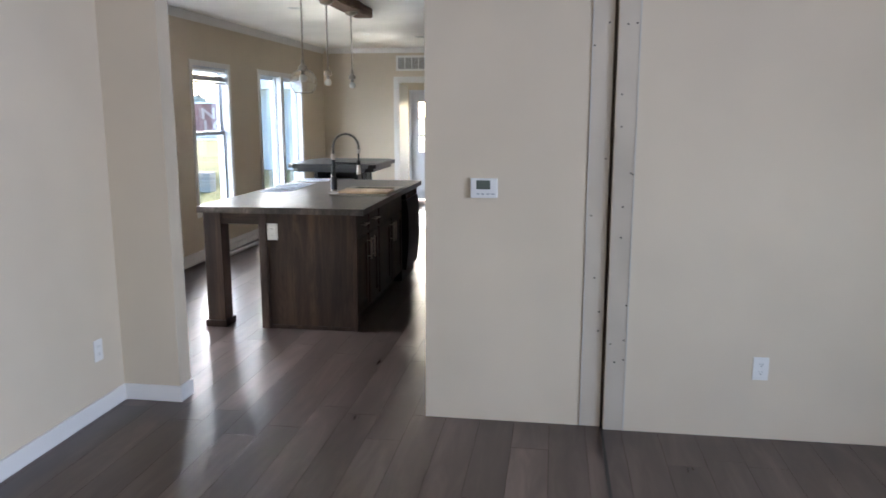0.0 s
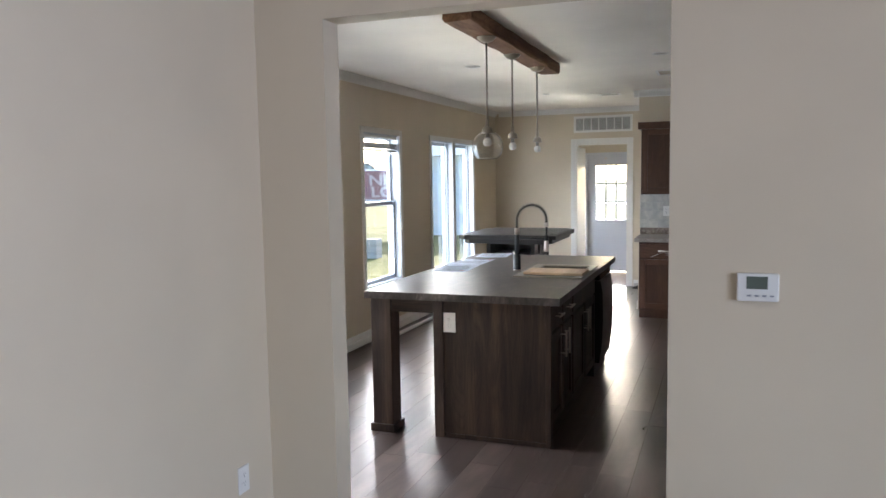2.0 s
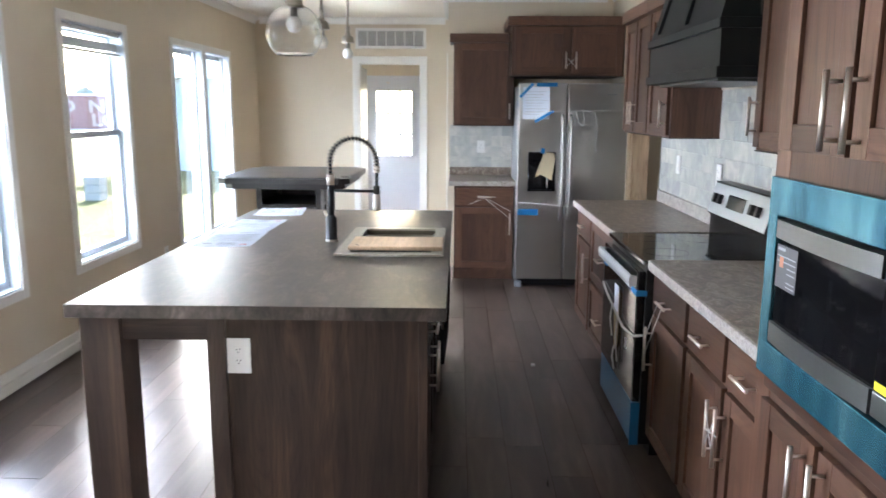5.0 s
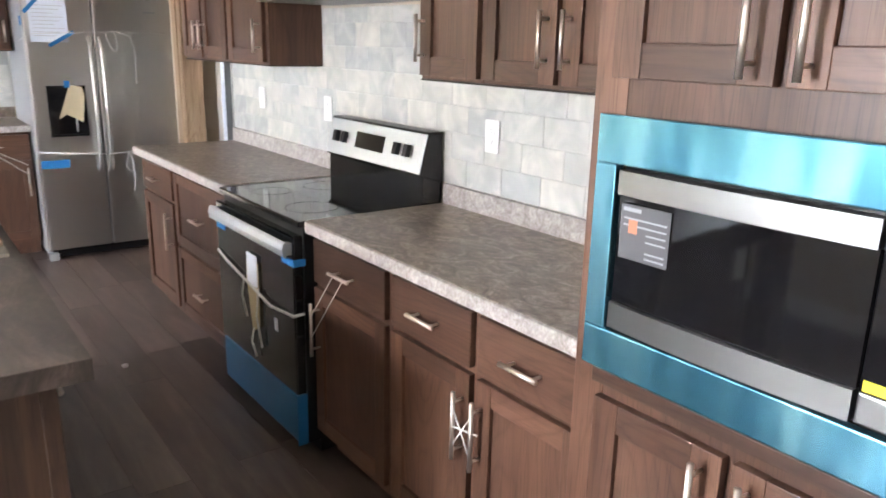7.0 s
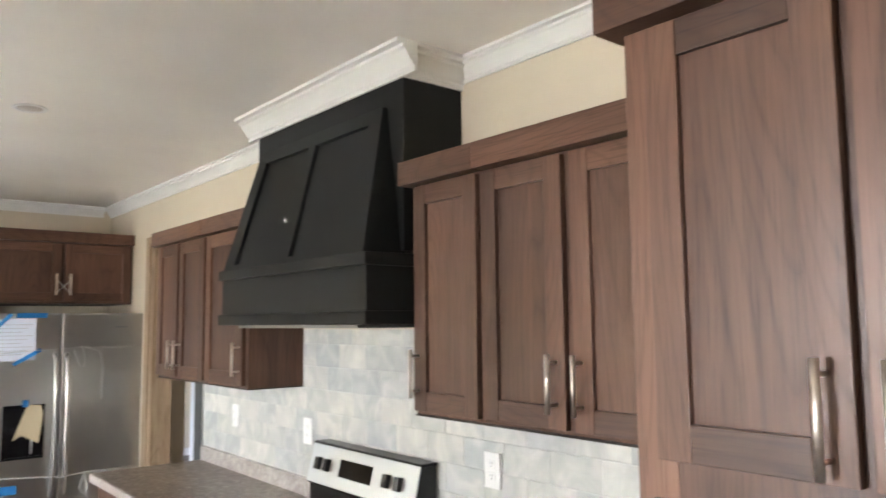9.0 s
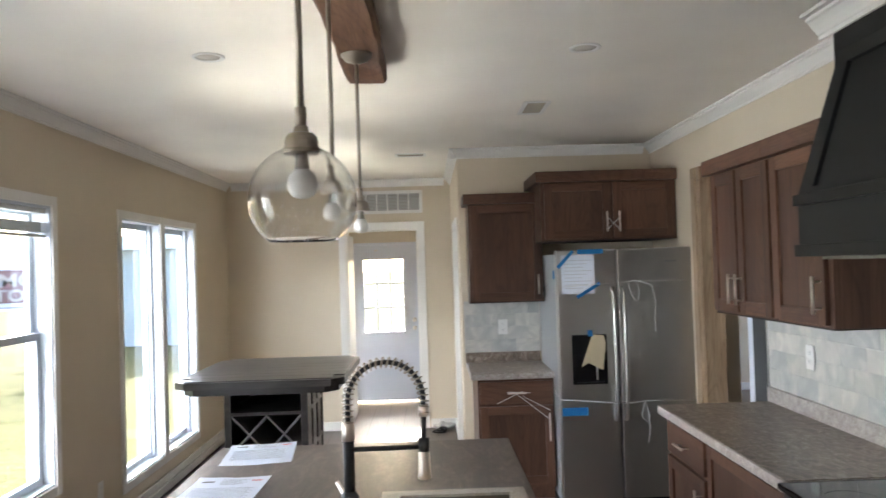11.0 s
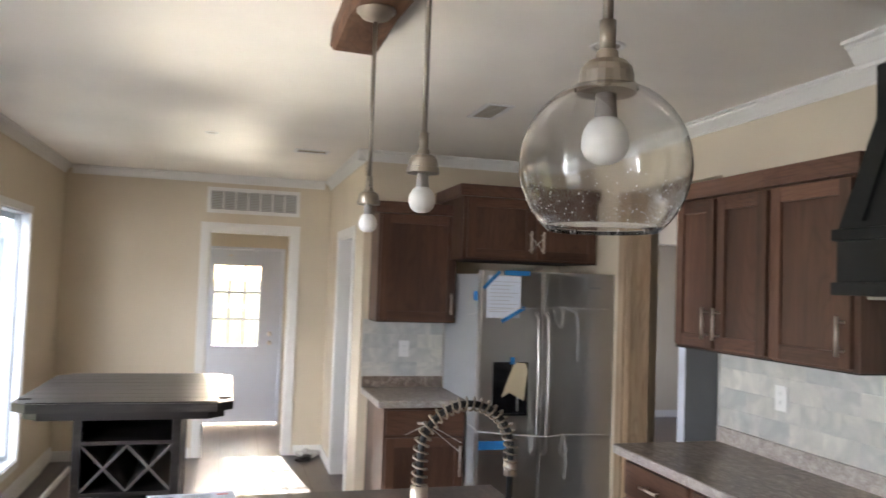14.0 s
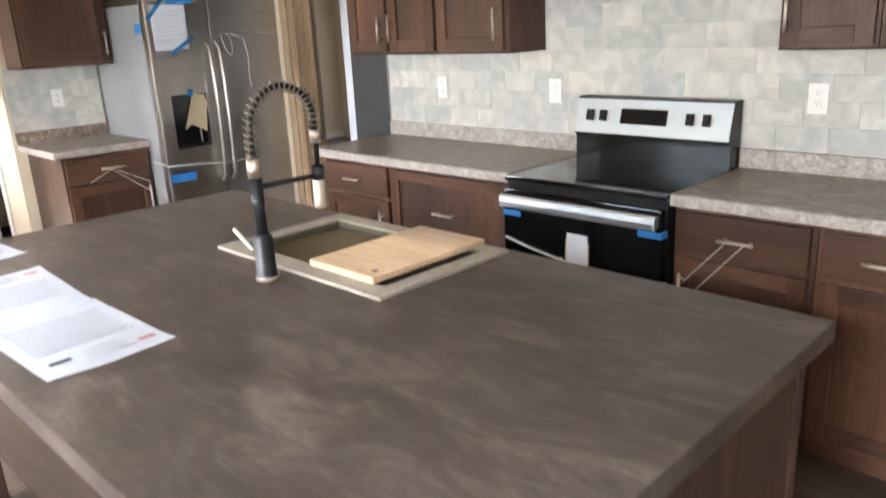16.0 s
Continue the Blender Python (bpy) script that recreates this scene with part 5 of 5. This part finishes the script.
def sheet(cx, cy, w, l, turn, z, rows, label):
    bm = bmesh.new()
    n = 6
    grid = [[bm.verts.new((x * w / n - w / 2, y * l / n - l / 2, 0.0015 * math.sin(1.7 * x + 0.9 * y) + (0.004 if (x in (0, n) and y in (0, n)) else 0))) for y in range(n + 1)] for x in range(n + 1)]
    for x in range(n):
        for y in range(n):
            bm.faces.new([grid[x][y], grid[x + 1][y], grid[x + 1][y + 1], grid[x][y + 1]])
    r = bmesh.ops.solidify(bm, geom=bm.faces[:], thickness=0.0006)
    rot = Matrix.Rotation(radians(turn), 3, "Z")
    p = thing("paper_sheet", (cx, cy, z), label, "paper", "papers on the island")
    bmesh.ops.rotate(bm, cent=(0, 0, 0), matrix=rot, verts=bm.verts)
    bmesh.ops.translate(bm, vec=(cx, cy, z + 0.002), verts=bm.verts)
    part("page", bm, PAPER, p)
    flip = 1 if rows > 10 else -1
    lines = [(-w * 0.12, w * (0.24 - 0.04 * (k % 3)), flip * (-l * 0.40 + k * l * 0.028)) for k in range(6)]
    lines += [(-w * 0.40, w * (0.40 - 0.05 * (k * k % 4)), flip * (-l * 0.16 + k * l * 0.034)) for k in range(rows + 4)]
    for nm, material, items, tall in (("print", PRINT, lines, 0.0022), ("red_print", REDINK, [(w * 0.28, w * 0.42, flip * -l * 0.38), (w * 0.29, w * 0.41, flip * -l * 0.355)], 0.004), ("logo_mark", FAUCET, [(-w * 0.38, -w * 0.22, flip * -l * 0.33)], 0.014)):
        bm = bmesh.new()
        for a, b, y in items:
            box(bm, (a, y, 0.0), (b, y + tall, 0.0008))
        bmesh.ops.rotate(bm, cent=(0, 0, 0), matrix=rot, verts=bm.verts)
        bmesh.ops.translate(bm, vec=(cx, cy, z + 0.0052), verts=bm.verts)
        part(nm, bm, material, p)


sheet(-1.045, 5.905, 0.275, 0.42, 2, 0.9332, 11, "printed white plan sheet lying on island")
sheet(-1.052, 6.325, 0.275, 0.45, -2, 0.9365, 9, "printed white plan sheet lying on island")
sheet(-1.035, 6.92, 0.29, 0.36, 6, 0.9332, 10, "printed white paper lying on island")


# ---------------------------------------------------------------- pendants on a beam
bm = bmesh.new()
n = 14
secs = []
for k in range(n + 1):
    y = 4.55 + (7.10 - 4.55) * k / n
    jx, jz = random.uniform(-0.006, 0.006), random.uniform(-0.004, 0.004)
    ring = [(-0.625 + jx, H - 0.001), (-0.63 + jx, H - 0.075 + jz), (-0.615 + jx, H - 0.092 + jz), (-0.46 + jx, H - 0.09 - jz), (-0.447 + jx, H - 0.075), (-0.45 + jx, H - 0.001)]
    secs.append([bm.verts.new((x, y, z)) for x, z in ring])
for p, q in zip(secs, secs[1:]):
    for k in range(6):
        bm.faces.new([p[k], p[(k + 1) % 6], q[(k + 1) % 6], q[k]])
bm.faces.new(secs[0]), bm.faces.new(secs[-1])
single("ceiling_beam", bm, BEAM, "rough brown timber beam fixed under ceiling", "beam")


def pendant(x, y, globe):
    top = H - 0.093
    p = thing("pendant_light", (x, y, top), "nickel pendant light with %s" % ("clear seeded glass globe" if globe else "bare bulb, its globe missing"), "pendant light", "pendants over the island")
    part("canopy", lathe(bmesh.new(), [(0.062, 0.004), (0.062, -0.006), (0.052, -0.014), (0.046, -0.024), (0.024, -0.032), (0.012, -0.038)], (x, y, top), 28), PENDANT, p, smooth=True)
    part("rod", tube(bmesh.new(), [(x, y, top - 0.03), (x, y, 2.01)], 0.0065, 10), PENDANT, p, smooth=True)
    part("knuckle", tube(bmesh.new(), [(x, y, 2.035), (x, y, 1.998)], 0.0105, 12), PENDANT, p, smooth=True)
    part("socket", lathe(bmesh.new(), [(0.008, 2.0), (0.013, 1.997), (0.015, 1.986), (0.025, 1.983), (0.031, 1.976), (0.033, 1.968), (0.033, 1.957), (0.036, 1.956), (0.036, 1.945), (0.018, 1.944)], (x, y, 0), 24), PENDANT, p, "satin nickel lamp socket")
    part("bulb_collar", lathe(bmesh.new(), [(0.0125, 1.9455), (0.0128, 1.930), (0.0145, 1.914), (0.0140, 1.913)], (x, y, 0), 24), COLLAR, p, "grey plastic bulb collar", True)
    part("bulb", lathe(bmesh.new(), [(0.0135, 1.9145), (0.0205, 1.909), (0.0265, 1.899), (0.0290, 1.887), (0.0283, 1.877), (0.0245, 1.868), (0.018, 1.862), (0.010, 1.8585), (0.002, 1.858)], (x, y, 0), 24), BULB, p, "unlit white bulb", True)
    if globe:
        r0, cz = 0.104, 1.856
        a0, a1 = math.asin(0.033 / r0), math.pi - math.asin(0.066 / r0)
        prof = [(r0 * math.sin(a0 + (a1 - a0) * k / 24), cz + r0 * math.cos(a0 + (a1 - a0) * k / 24)) for k in range(25)]
        inner = [(r0 * 0.990 * math.sin(a0 + (a1 - a0) * k / 24), cz + r0 * 0.990 * math.cos(a0 + (a1 - a0) * k / 24)) for k in range(24, -1, -1)]
        gl = part("globe", lathe(bmesh.new(), prof + inner, (x, y, 0), 48, True), GLOBE, p, "clear glass globe full of seeds", True)
        gl.visible_shadow = False
        bm = bmesh.new()
        for k in range(360):
            a, q = random.uniform(0, 2 * math.pi), math.pi * random.uniform(0.56, 0.78)
            rr = r0 * 0.992
            m4 = Matrix.Translation((x + rr * math.sin(q) * math.cos(a), y + rr * math.sin(q) * math.sin(a), cz + rr * math.cos(q))) @ Matrix.Scale(random.uniform(0.0005, 0.0012), 4)
            bmesh.ops.create_icosphere(bm, subdivisions=1, radius=1.0, matrix=m4)
        tagged(part("seeds", bm, SEED, p), kind="stuff")


pendant(-0.527, 5.107, True)
pendant(-0.562, 5.874, False)
pendant(-0.548, 6.62, False)


# ---------------------------------------------------------------- tall table
t = thing("bar_table", (-1.5, 9.6, 0), "black-stained square bar table with wine rack base", "table")
TX0, TX1, TY0, TY1, q = -2.10, -0.90, 8.92, 10.28, 0.09


def octo(o):
    return [(TX0 + q - o, TY0 - o), (TX1 - q + o, TY0 - o), (TX1 + o, TY0 + q - o), (TX1 + o, TY1 - q + o), (TX1 - q + o, TY1 + o), (TX0 + q - o, TY1 + o), (TX0 - o, TY1 - q + o), (TX0 - o, TY0 + q - o)]


n_pl = 8
top = part("tabletop_rim", prism(bmesh.new(), octo(0.0), "z", 0.905, 0.955), TABLE, t)
for k in range(n_pl):
    y0 = TY0 + 0.02 + (TY1 - TY0 - 0.04) * k / n_pl
    y1 = TY0 + 0.02 + (TY1 - TY0 - 0.04) * (k + 1) / n_pl
    ins = 0.085 if k in (0, n_pl - 1) else 0.015
    part("plank", boxes(((TX0 + ins, y0 + 0.001, 0.955), (TX1 - ins, y1 - 0.001, 0.962)), bev=0.002), TABLE, top)
part("under_frame", prism(bmesh.new(), octo(-0.05), "z", 0.855, 0.905), TABLE, t)
b0, b1, c0, c1 = -1.81, -1.20, 9.2, 10.0
for x, y in ((b0, c0), (b1 - 0.05, c0), (b0, c1 - 0.05), (b1 - 0.05, c1 - 0.05)):
    part("leg", boxes(((x, y, 0.001), (x + 0.05, y + 0.05, 0.855)), bev=0.003), TABLE, t)
for z in (0.05, 0.36, 0.665):
    part("shelf", boxes(((b0 + 0.002, c0 + 0.002, z), (b1 - 0.002, c1 - 0.002, z + 0.022))), TABLE, t)
part("back_panel", boxes(((b0 + 0.05, c1 - 0.02, 0.05), (b1 - 0.05, c1 - 0.005, 0.855))), TABLE, t)
part("side_panel", boxes(((b0 + 0.004, c0 + 0.05, 0.05), (b0 + 0.016, c1 - 0.05, 0.855))), TABLE, t)
for k in range(3):
    yy = c0 + 0.05 + k * 0.24
    part("side_slat", boxes(((b1 - 0.02, yy, 0.07), (b1 - 0.006, yy + 0.16, 0.855)), bev=0.002), TABLE, t)
bm = bmesh.new()
for k in range(2):
    x0 = b0 + 0.05 + k * 0.255
    for (xa, za), (xb, zb) in (((x0, 0.385), (x0 + 0.255, 0.66)), ((x0, 0.66), (x0 + 0.255, 0.385))):
        d = Vector((xb - xa, 0, zb - za)).normalized()
        s2 = Vector((-d.z, 0, d.x)) * 0.007
        prism(bm, [(xa + s2.x, za + s2.z), (xb + s2.x, zb + s2.z), (xb - s2.x, zb - s2.z), (xa - s2.x, za - s2.z)], "y", c0 + 0.01, c1 - 0.05)
part("wine_rack", bm, mat("grey_worn_slats", (0.10, 0.095, 0.09), 0.5), t, "crossed wine rack slats")
bm = bmesh.new()
for k in range(5):
    box(bm, (b0 + 0.07 + k * 0.095, c0 + 0.03, 0.835), (b0 + 0.12 + k * 0.095, c1 - 0.1, 0.845))
part("glass_rail", bm, TABLE, t)

bm = bmesh.new()
for k in range(3):
    tube(bm, [(-0.22 + 0.07 * math.cos(a * 0.5) * (1 - 0.2 * k) + 0.02 * k, 11.46 + 0.05 * math.sin(a * 0.5) + 0.02 * k, 0.008 + 0.012 * k) for a in range(14)], 0.007, 6)
single("cable_coil", bm, BLACK, "loose coil of dark cable on floor", "cable", smooth=True)
bm = bmesh.new()
bmesh.ops.create_icosphere(bm, subdivisions=4, radius=1.0)
for v in bm.verts:
    fold = 1.0 + 0.16 * math.sin(7 * v.co.x + 3 * v.co.z) + 0.13 * math.sin(9 * v.co.y - 5 * v.co.x) + random.uniform(-0.06, 0.06)
    v.co = Vector((-0.165 + 0.105 * v.co.x * fold, 11.60 + 0.055 * v.co.y * fold, max(0.001, 0.028 + 0.045 * v.co.z * fold)))
single("plastic_bundle", bm, CRUMPLED, "crumpled pale grey plastic sheeting on the floor", "packaging")
single("screw_packet", boxes(((0.55, 6.72, 0.0005), (0.575, 6.75, 0.012)), bev=0.004), STRAP, "small clear packet on the plank floor", "packet")


# ---------------------------------------------------------------- outside
single("ground", boxes(((-420, -420, -0.95), (420, 420, -0.75))), GRASS, kind="structure")
single("road", boxes(((-300, 62, -0.75), (300, 69, -0.70))), CONCRETE, "pale gravel road beyond the lawn", "road", kind="structure")
k = thing("cargo_container", (-36, 71.3, -0.7), "long rust-red container with pale lettering", "container")
bm = boxes(((-56, 70.05, -0.4), (-22, 72.5, 2.5)))
bd = part("body", bm, CONT, k)
part("roof_edge", boxes(((-56.1, 69.98, 2.5), (-21.9, 72.6, 2.68))), ROOFM, k)
part("skirt", boxes(((-56, 70.2, -0.75), (-22, 72.4, -0.4))), ROOFM, k)
LETTER = mat("pale_lettering", (0.40, 0.33, 0.29), 0.8)


def words(text, x, z, size):
    cu = bpy.data.curves.new("lettering", "FONT")
    cu.body, cu.size, cu.extrude = text, size, 0.01
    cu.offset = 0.04
    ob = new("lettering", cu)
    dg = bpy.context.evaluated_depsgraph_get()
    me = bpy.data.meshes.new_from_object(ob.evaluated_get(dg))
    bpy.data.objects.remove(ob)
    bpy.data.curves.remove(cu)
    me.materials.append(LETTER)
    o = new("lettering", me)
    o.parent = bd
    o.matrix_local = pose(x + 36, 70.03 - 71.3, z + 0.7, 90, 0, 0) @ Matrix.Diagonal((1.35, 1.0, 1.0, 1.0))


words("MO", -37.8, 1.05, 1.6)
words("TO", -38.2, -0.20, 1.4)
words("NE", -33.2, 1.05, 1.5)
words("LOA", -33.0, -0.15, 1.5)
pl = single("utility_pole", tube(bmesh.new(), [(-26.2, 48, -0.76), (-26.1, 48, 5.6)], 0.13, 10), CONCRETE, "weathered wooden utility pole", "pole", smooth=True)
ho = thing("neighbour_house", (-9, 36, -0.75), "pale blue neighbouring house with white trim", "house")
part("wall", boxes(((-11.5, 30, -0.76), (-6.8, 44, 2.6))), SIDING, ho)
part("roof", prism(bmesh.new(), [(-11.9, 2.6), (-9.15, 3.7), (-6.4, 2.6)], "y", 29.6, 44.4), ROOFM, ho)
part("corner_board", boxes(((-11.56, 29.94, -0.76), (-11.4, 30.1, 2.6))), ROOFM, ho)
part("corner_board", boxes(((-6.9, 29.94, -0.76), (-6.74, 30.1, 2.6))), ROOFM, ho)
blk = thing("block_stack", (-9.0, 21, -0.75), "grey concrete blocks stacked on lawn", "blocks")
for kk in range(3):
    part("block", boxes(((-9.3, 20.8, -0.75 + 0.2 * kk), (-8.9, 21.2, -0.56 + 0.2 * kk)), bev=0.01), CONCRETE, blk)


def far_tree(x, y, hgt, seed):
    rnd = random.Random(seed)
    tr = thing("tree", (x, y, -0.75), "hazy leafy tree beyond the lot", "tree", "far trees")
    bm = tube(bmesh.new(), [(x, y, -0.75), (x + 0.1, y, hgt * 0.35), (x, y, hgt * 0.7)], 0.22, 8)
    for kk in range(5):
        a = rnd.uniform(0, 6.28)
        tube(bm, [(x, y, hgt * (0.25 + 0.08 * kk)), (x + 1.6 * math.cos(a), y + 1.6 * math.sin(a), hgt * (0.45 + 0.09 * kk))], 0.07, 5)
    part("trunk", bm, STUD, tr)
    bm = bmesh.new()
    for kk in range(700):
        a, el = rnd.uniform(0, 6.28), rnd.uniform(-0.6, 1.5)
        rad = hgt * 0.42 * (0.55 + 0.45 * rnd.random()) * (0.8 + 0.3 * math.sin(3 * a + seed))
        p = Vector((x + rad * math.cos(a) * math.cos(el), y + rad * math.sin(a) * math.cos(el), hgt * 0.62 + rad * 0.8 * math.sin(el)))
        s3 = rnd.uniform(0.15, 0.42)
        e1 = Vector((rnd.uniform(-1, 1), rnd.uniform(-1, 1), rnd.uniform(-1, 1))).normalized() * s3
        e2 = e1.orthogonal().normalized() * s3
        vs = [bm.verts.new(p + w) for w in (e1, e2, -e1, -e2)]
        bm.faces.new(vs)
    tagged(part("crown", bm, LEAF, tr), kind="stuff")


# leaf colour is paled to paint in the haze of distance
LEAF = paint("haze_paled_leaves", (0.30, 0.32, 0.27), 0.8, 0.1, 0.2)
for kk, (x, y, hgt) in enumerate(((-52, 126, 4.6), (-44, 129, 4.3), (-38, 125, 4.2), (-30, 128, 4.4), (-24, 126, 4.5), (-62, 128, 4.8))):
    far_tree(x, y, hgt, kk + 3)


# ---------------------------------------------------------------- tiles
def tile_mesh(name, w, h, axis):
    bm = bmesh.new()
    e, d = 0.003, 0.003
    o = [(-w / 2, -h / 2), (w / 2, -h / 2), (w / 2, h / 2), (-w / 2, h / 2)]
    i2 = [(-w / 2 + e, -h / 2 + e), (w / 2 - e, -h / 2 + e), (w / 2 - e, h / 2 - e), (-w / 2 + e, h / 2 - e)]

    def P(u, v, n):
        return (-n, u, v) if axis == "x" else (u, -n, v)
    r0 = [bm.verts.new(P(u, v, 0)) for u, v in o]
    r1 = [bm.verts.new(P(u, v, d * 0.6)) for u, v in o]
    r2 = [bm.verts.new(P(u, v, d)) for u, v in i2]
    for a, b in ((r0, r1), (r1, r2)):
        for k in range(4):
            bm.faces.new([a[k], a[(k + 1) % 4], b[(k + 1) % 4], b[k]])
    bm.faces.new(r2)
    bmesh.ops.recalc_face_normals(bm, faces=bm.faces)
    me = bpy.data.meshes.new(name)
    bm.to_mesh(me)
    bm.free()
    me.materials.append(TILE)
    return me


TILES = {}


def lay_tiles(parent, axis, wface, u0, u1, v0, v1, tw=0.203, th=0.1015, g=0.0016, first=0):
    base = place_of(parent)
    row, v = first, v0
    while v < v1 - 0.012:
        h = min(th, v1 - v)
        u = u0 - (tw / 2 if row % 2 else 0)
        while u < u1 - 0.008:
            a, b = max(u, u0), min(u + tw, u1)
            if b - a > 0.012:
                key = (axis, round(b - a, 3), round(h, 3))
                if key not in TILES:
                    TILES[key] = tile_mesh("tile", b - a - g, h - g, axis)
                o = new("tile", TILES[key])
                o.parent = parent
                c = ((a + b) / 2, v + h / 2)
                world_at = Vector((wface, c[0], c[1])) if axis == "x" else Vector((c[0], wface, c[1]))
                tilt = random.uniform(-0.55, 0.55), random.uniform(-0.35, 0.35)
                o.matrix_local = Matrix.Translation(world_at - base) @ (pose(0, 0, 0, 0, tilt[0], tilt[1]) if axis == "x" else pose(0, 0, 0, tilt[0], 0, tilt[1]))
            u += tw
        v += th
        row += 1


bs = thing("backsplash", (WX, 5.9, 1.012), "glossy pearl grey subway tile backsplash", "backsplash", kind="structure")
part("grout", boxes(((WX - 0.004, 4.146, 1.013), (WX, 7.705, 1.72))), GROUT, bs)
lay_tiles(bs, "x", WX - 0.0035, 4.146, 7.70, 1.0135, 1.421)
lay_tiles(bs, "x", WX - 0.0035, 5.278, 6.512, 1.421, 1.715)
single("trim", boxes(((WX - 0.012, 7.701, 1.013), (WX, 7.709, 1.425))), STEEL, "thin metal tile edge strip", "trim", kind="structure")
bs2 = thing("backsplash", (0.3, 9.72, 1.012), "glossy pearl grey subway tile backsplash beside refrigerator", "backsplash", kind="structure")
part("grout", boxes(((-0.0, 9.716, 1.013), (0.60, 9.72, 1.425))), GROUT, bs2)
lay_tiles(bs2, "y", 9.7165, 0.0, 0.60, 1.0135, 1.421)
single("trim", boxes(((-0.008, 9.708, 1.013), (-0.001, 9.7199, 1.425))), STEEL, "thin metal tile edge strip", "trim", kind="structure")
single("trim", boxes(((0.601, 9.700, 1.013), (0.6055, 9.7199, 1.425))), STEEL, "thin metal tile edge strip", "trim", kind="structure")

# ---------------------------------------------------------------- floor planks
PW, PL = 0.184, 1.22
PLANK = {}


def plank_mesh(l):
    key = round(l, 2)
    if key not in PLANK:
        bm = bmesh.new()
        w2, l2, e = PW / 2 - 0.0001, l / 2 - 0.0001, 0.0006
        o = [(-w2, -l2), (w2, -l2), (w2, l2), (-w2, l2)]
        n2 = [(-w2 + e, -l2 + e), (w2 - e, -l2 + e), (w2 - e, l2 - e), (-w2 + e, l2 - e)]
        r0, r1, r2 = [bm.verts.new((x, y, -0.006)) for x, y in o], [bm.verts.new((x, y, -0.0012)) for x, y in o], [bm.verts.new((x, y, 0)) for x, y in n2]
        for a, b in ((r0, r1), (r1, r2)):
            for k in range(4):
                bm.faces.new([a[k], a[(k + 1) % 4], b[(k + 1) % 4], b[k]])
        bm.faces.new(r2)
        bmesh.ops.recalc_face_normals(bm, faces=bm.faces)
        me = bpy.data.meshes.new("plank")
        bm.to_mesh(me)
        bm.free()
        me.materials.append(FLOOR)
        me.materials.append(PLANK_EDGE)
        for f in me.polygons:
            f.material_index = 0 if f.normal.z > 0.99 else 1
        PLANK[key] = me
    return PLANK[key]


rest_v, rest_f = [], []
count = 0
x = WW - 0.02
while x < 5.5:
    y = -3.5 - random.uniform(0.1, 1.1)
    while y < NY + 0.03:
        a, b = max(y, -3.5), min(y + PL, NY + 0.03)
        cx, cy = x + PW / 2, (a + b) / 2
        near = (-2.3 < cx < 1.7 and 2.6 < cy < 11.9) or (-1.1 < cx < 2.4 and 0.2 < cy <= 2.6)
        if b - a > 0.05:
            if near and count < 300:
                o = new("plank", plank_mesh(b - a))
                o.parent = floor_base
                o.location = (cx, cy, random.uniform(-0.0004, 0))
                count += 1
            else:
                k0 = len(rest_v)
                rest_v += [(x + 0.0006, a, -0.0003), (x + PW - 0.0006, a, -0.0003), (x + PW - 0.0006, b - 0.001, -0.0003), (x + 0.0006, b - 0.001, -0.0003)]
                rest_f.append((k0, k0 + 1, k0 + 2, k0 + 3))
        y += PL
    x += PW
me = bpy.data.meshes.new("far_planks")
me.from_pydata(rest_v, [], rest_f)
me.materials.append(FLOOR)
o = new("far_planks", me)
o.parent = floor_base
tagged(o, kind="stuff")
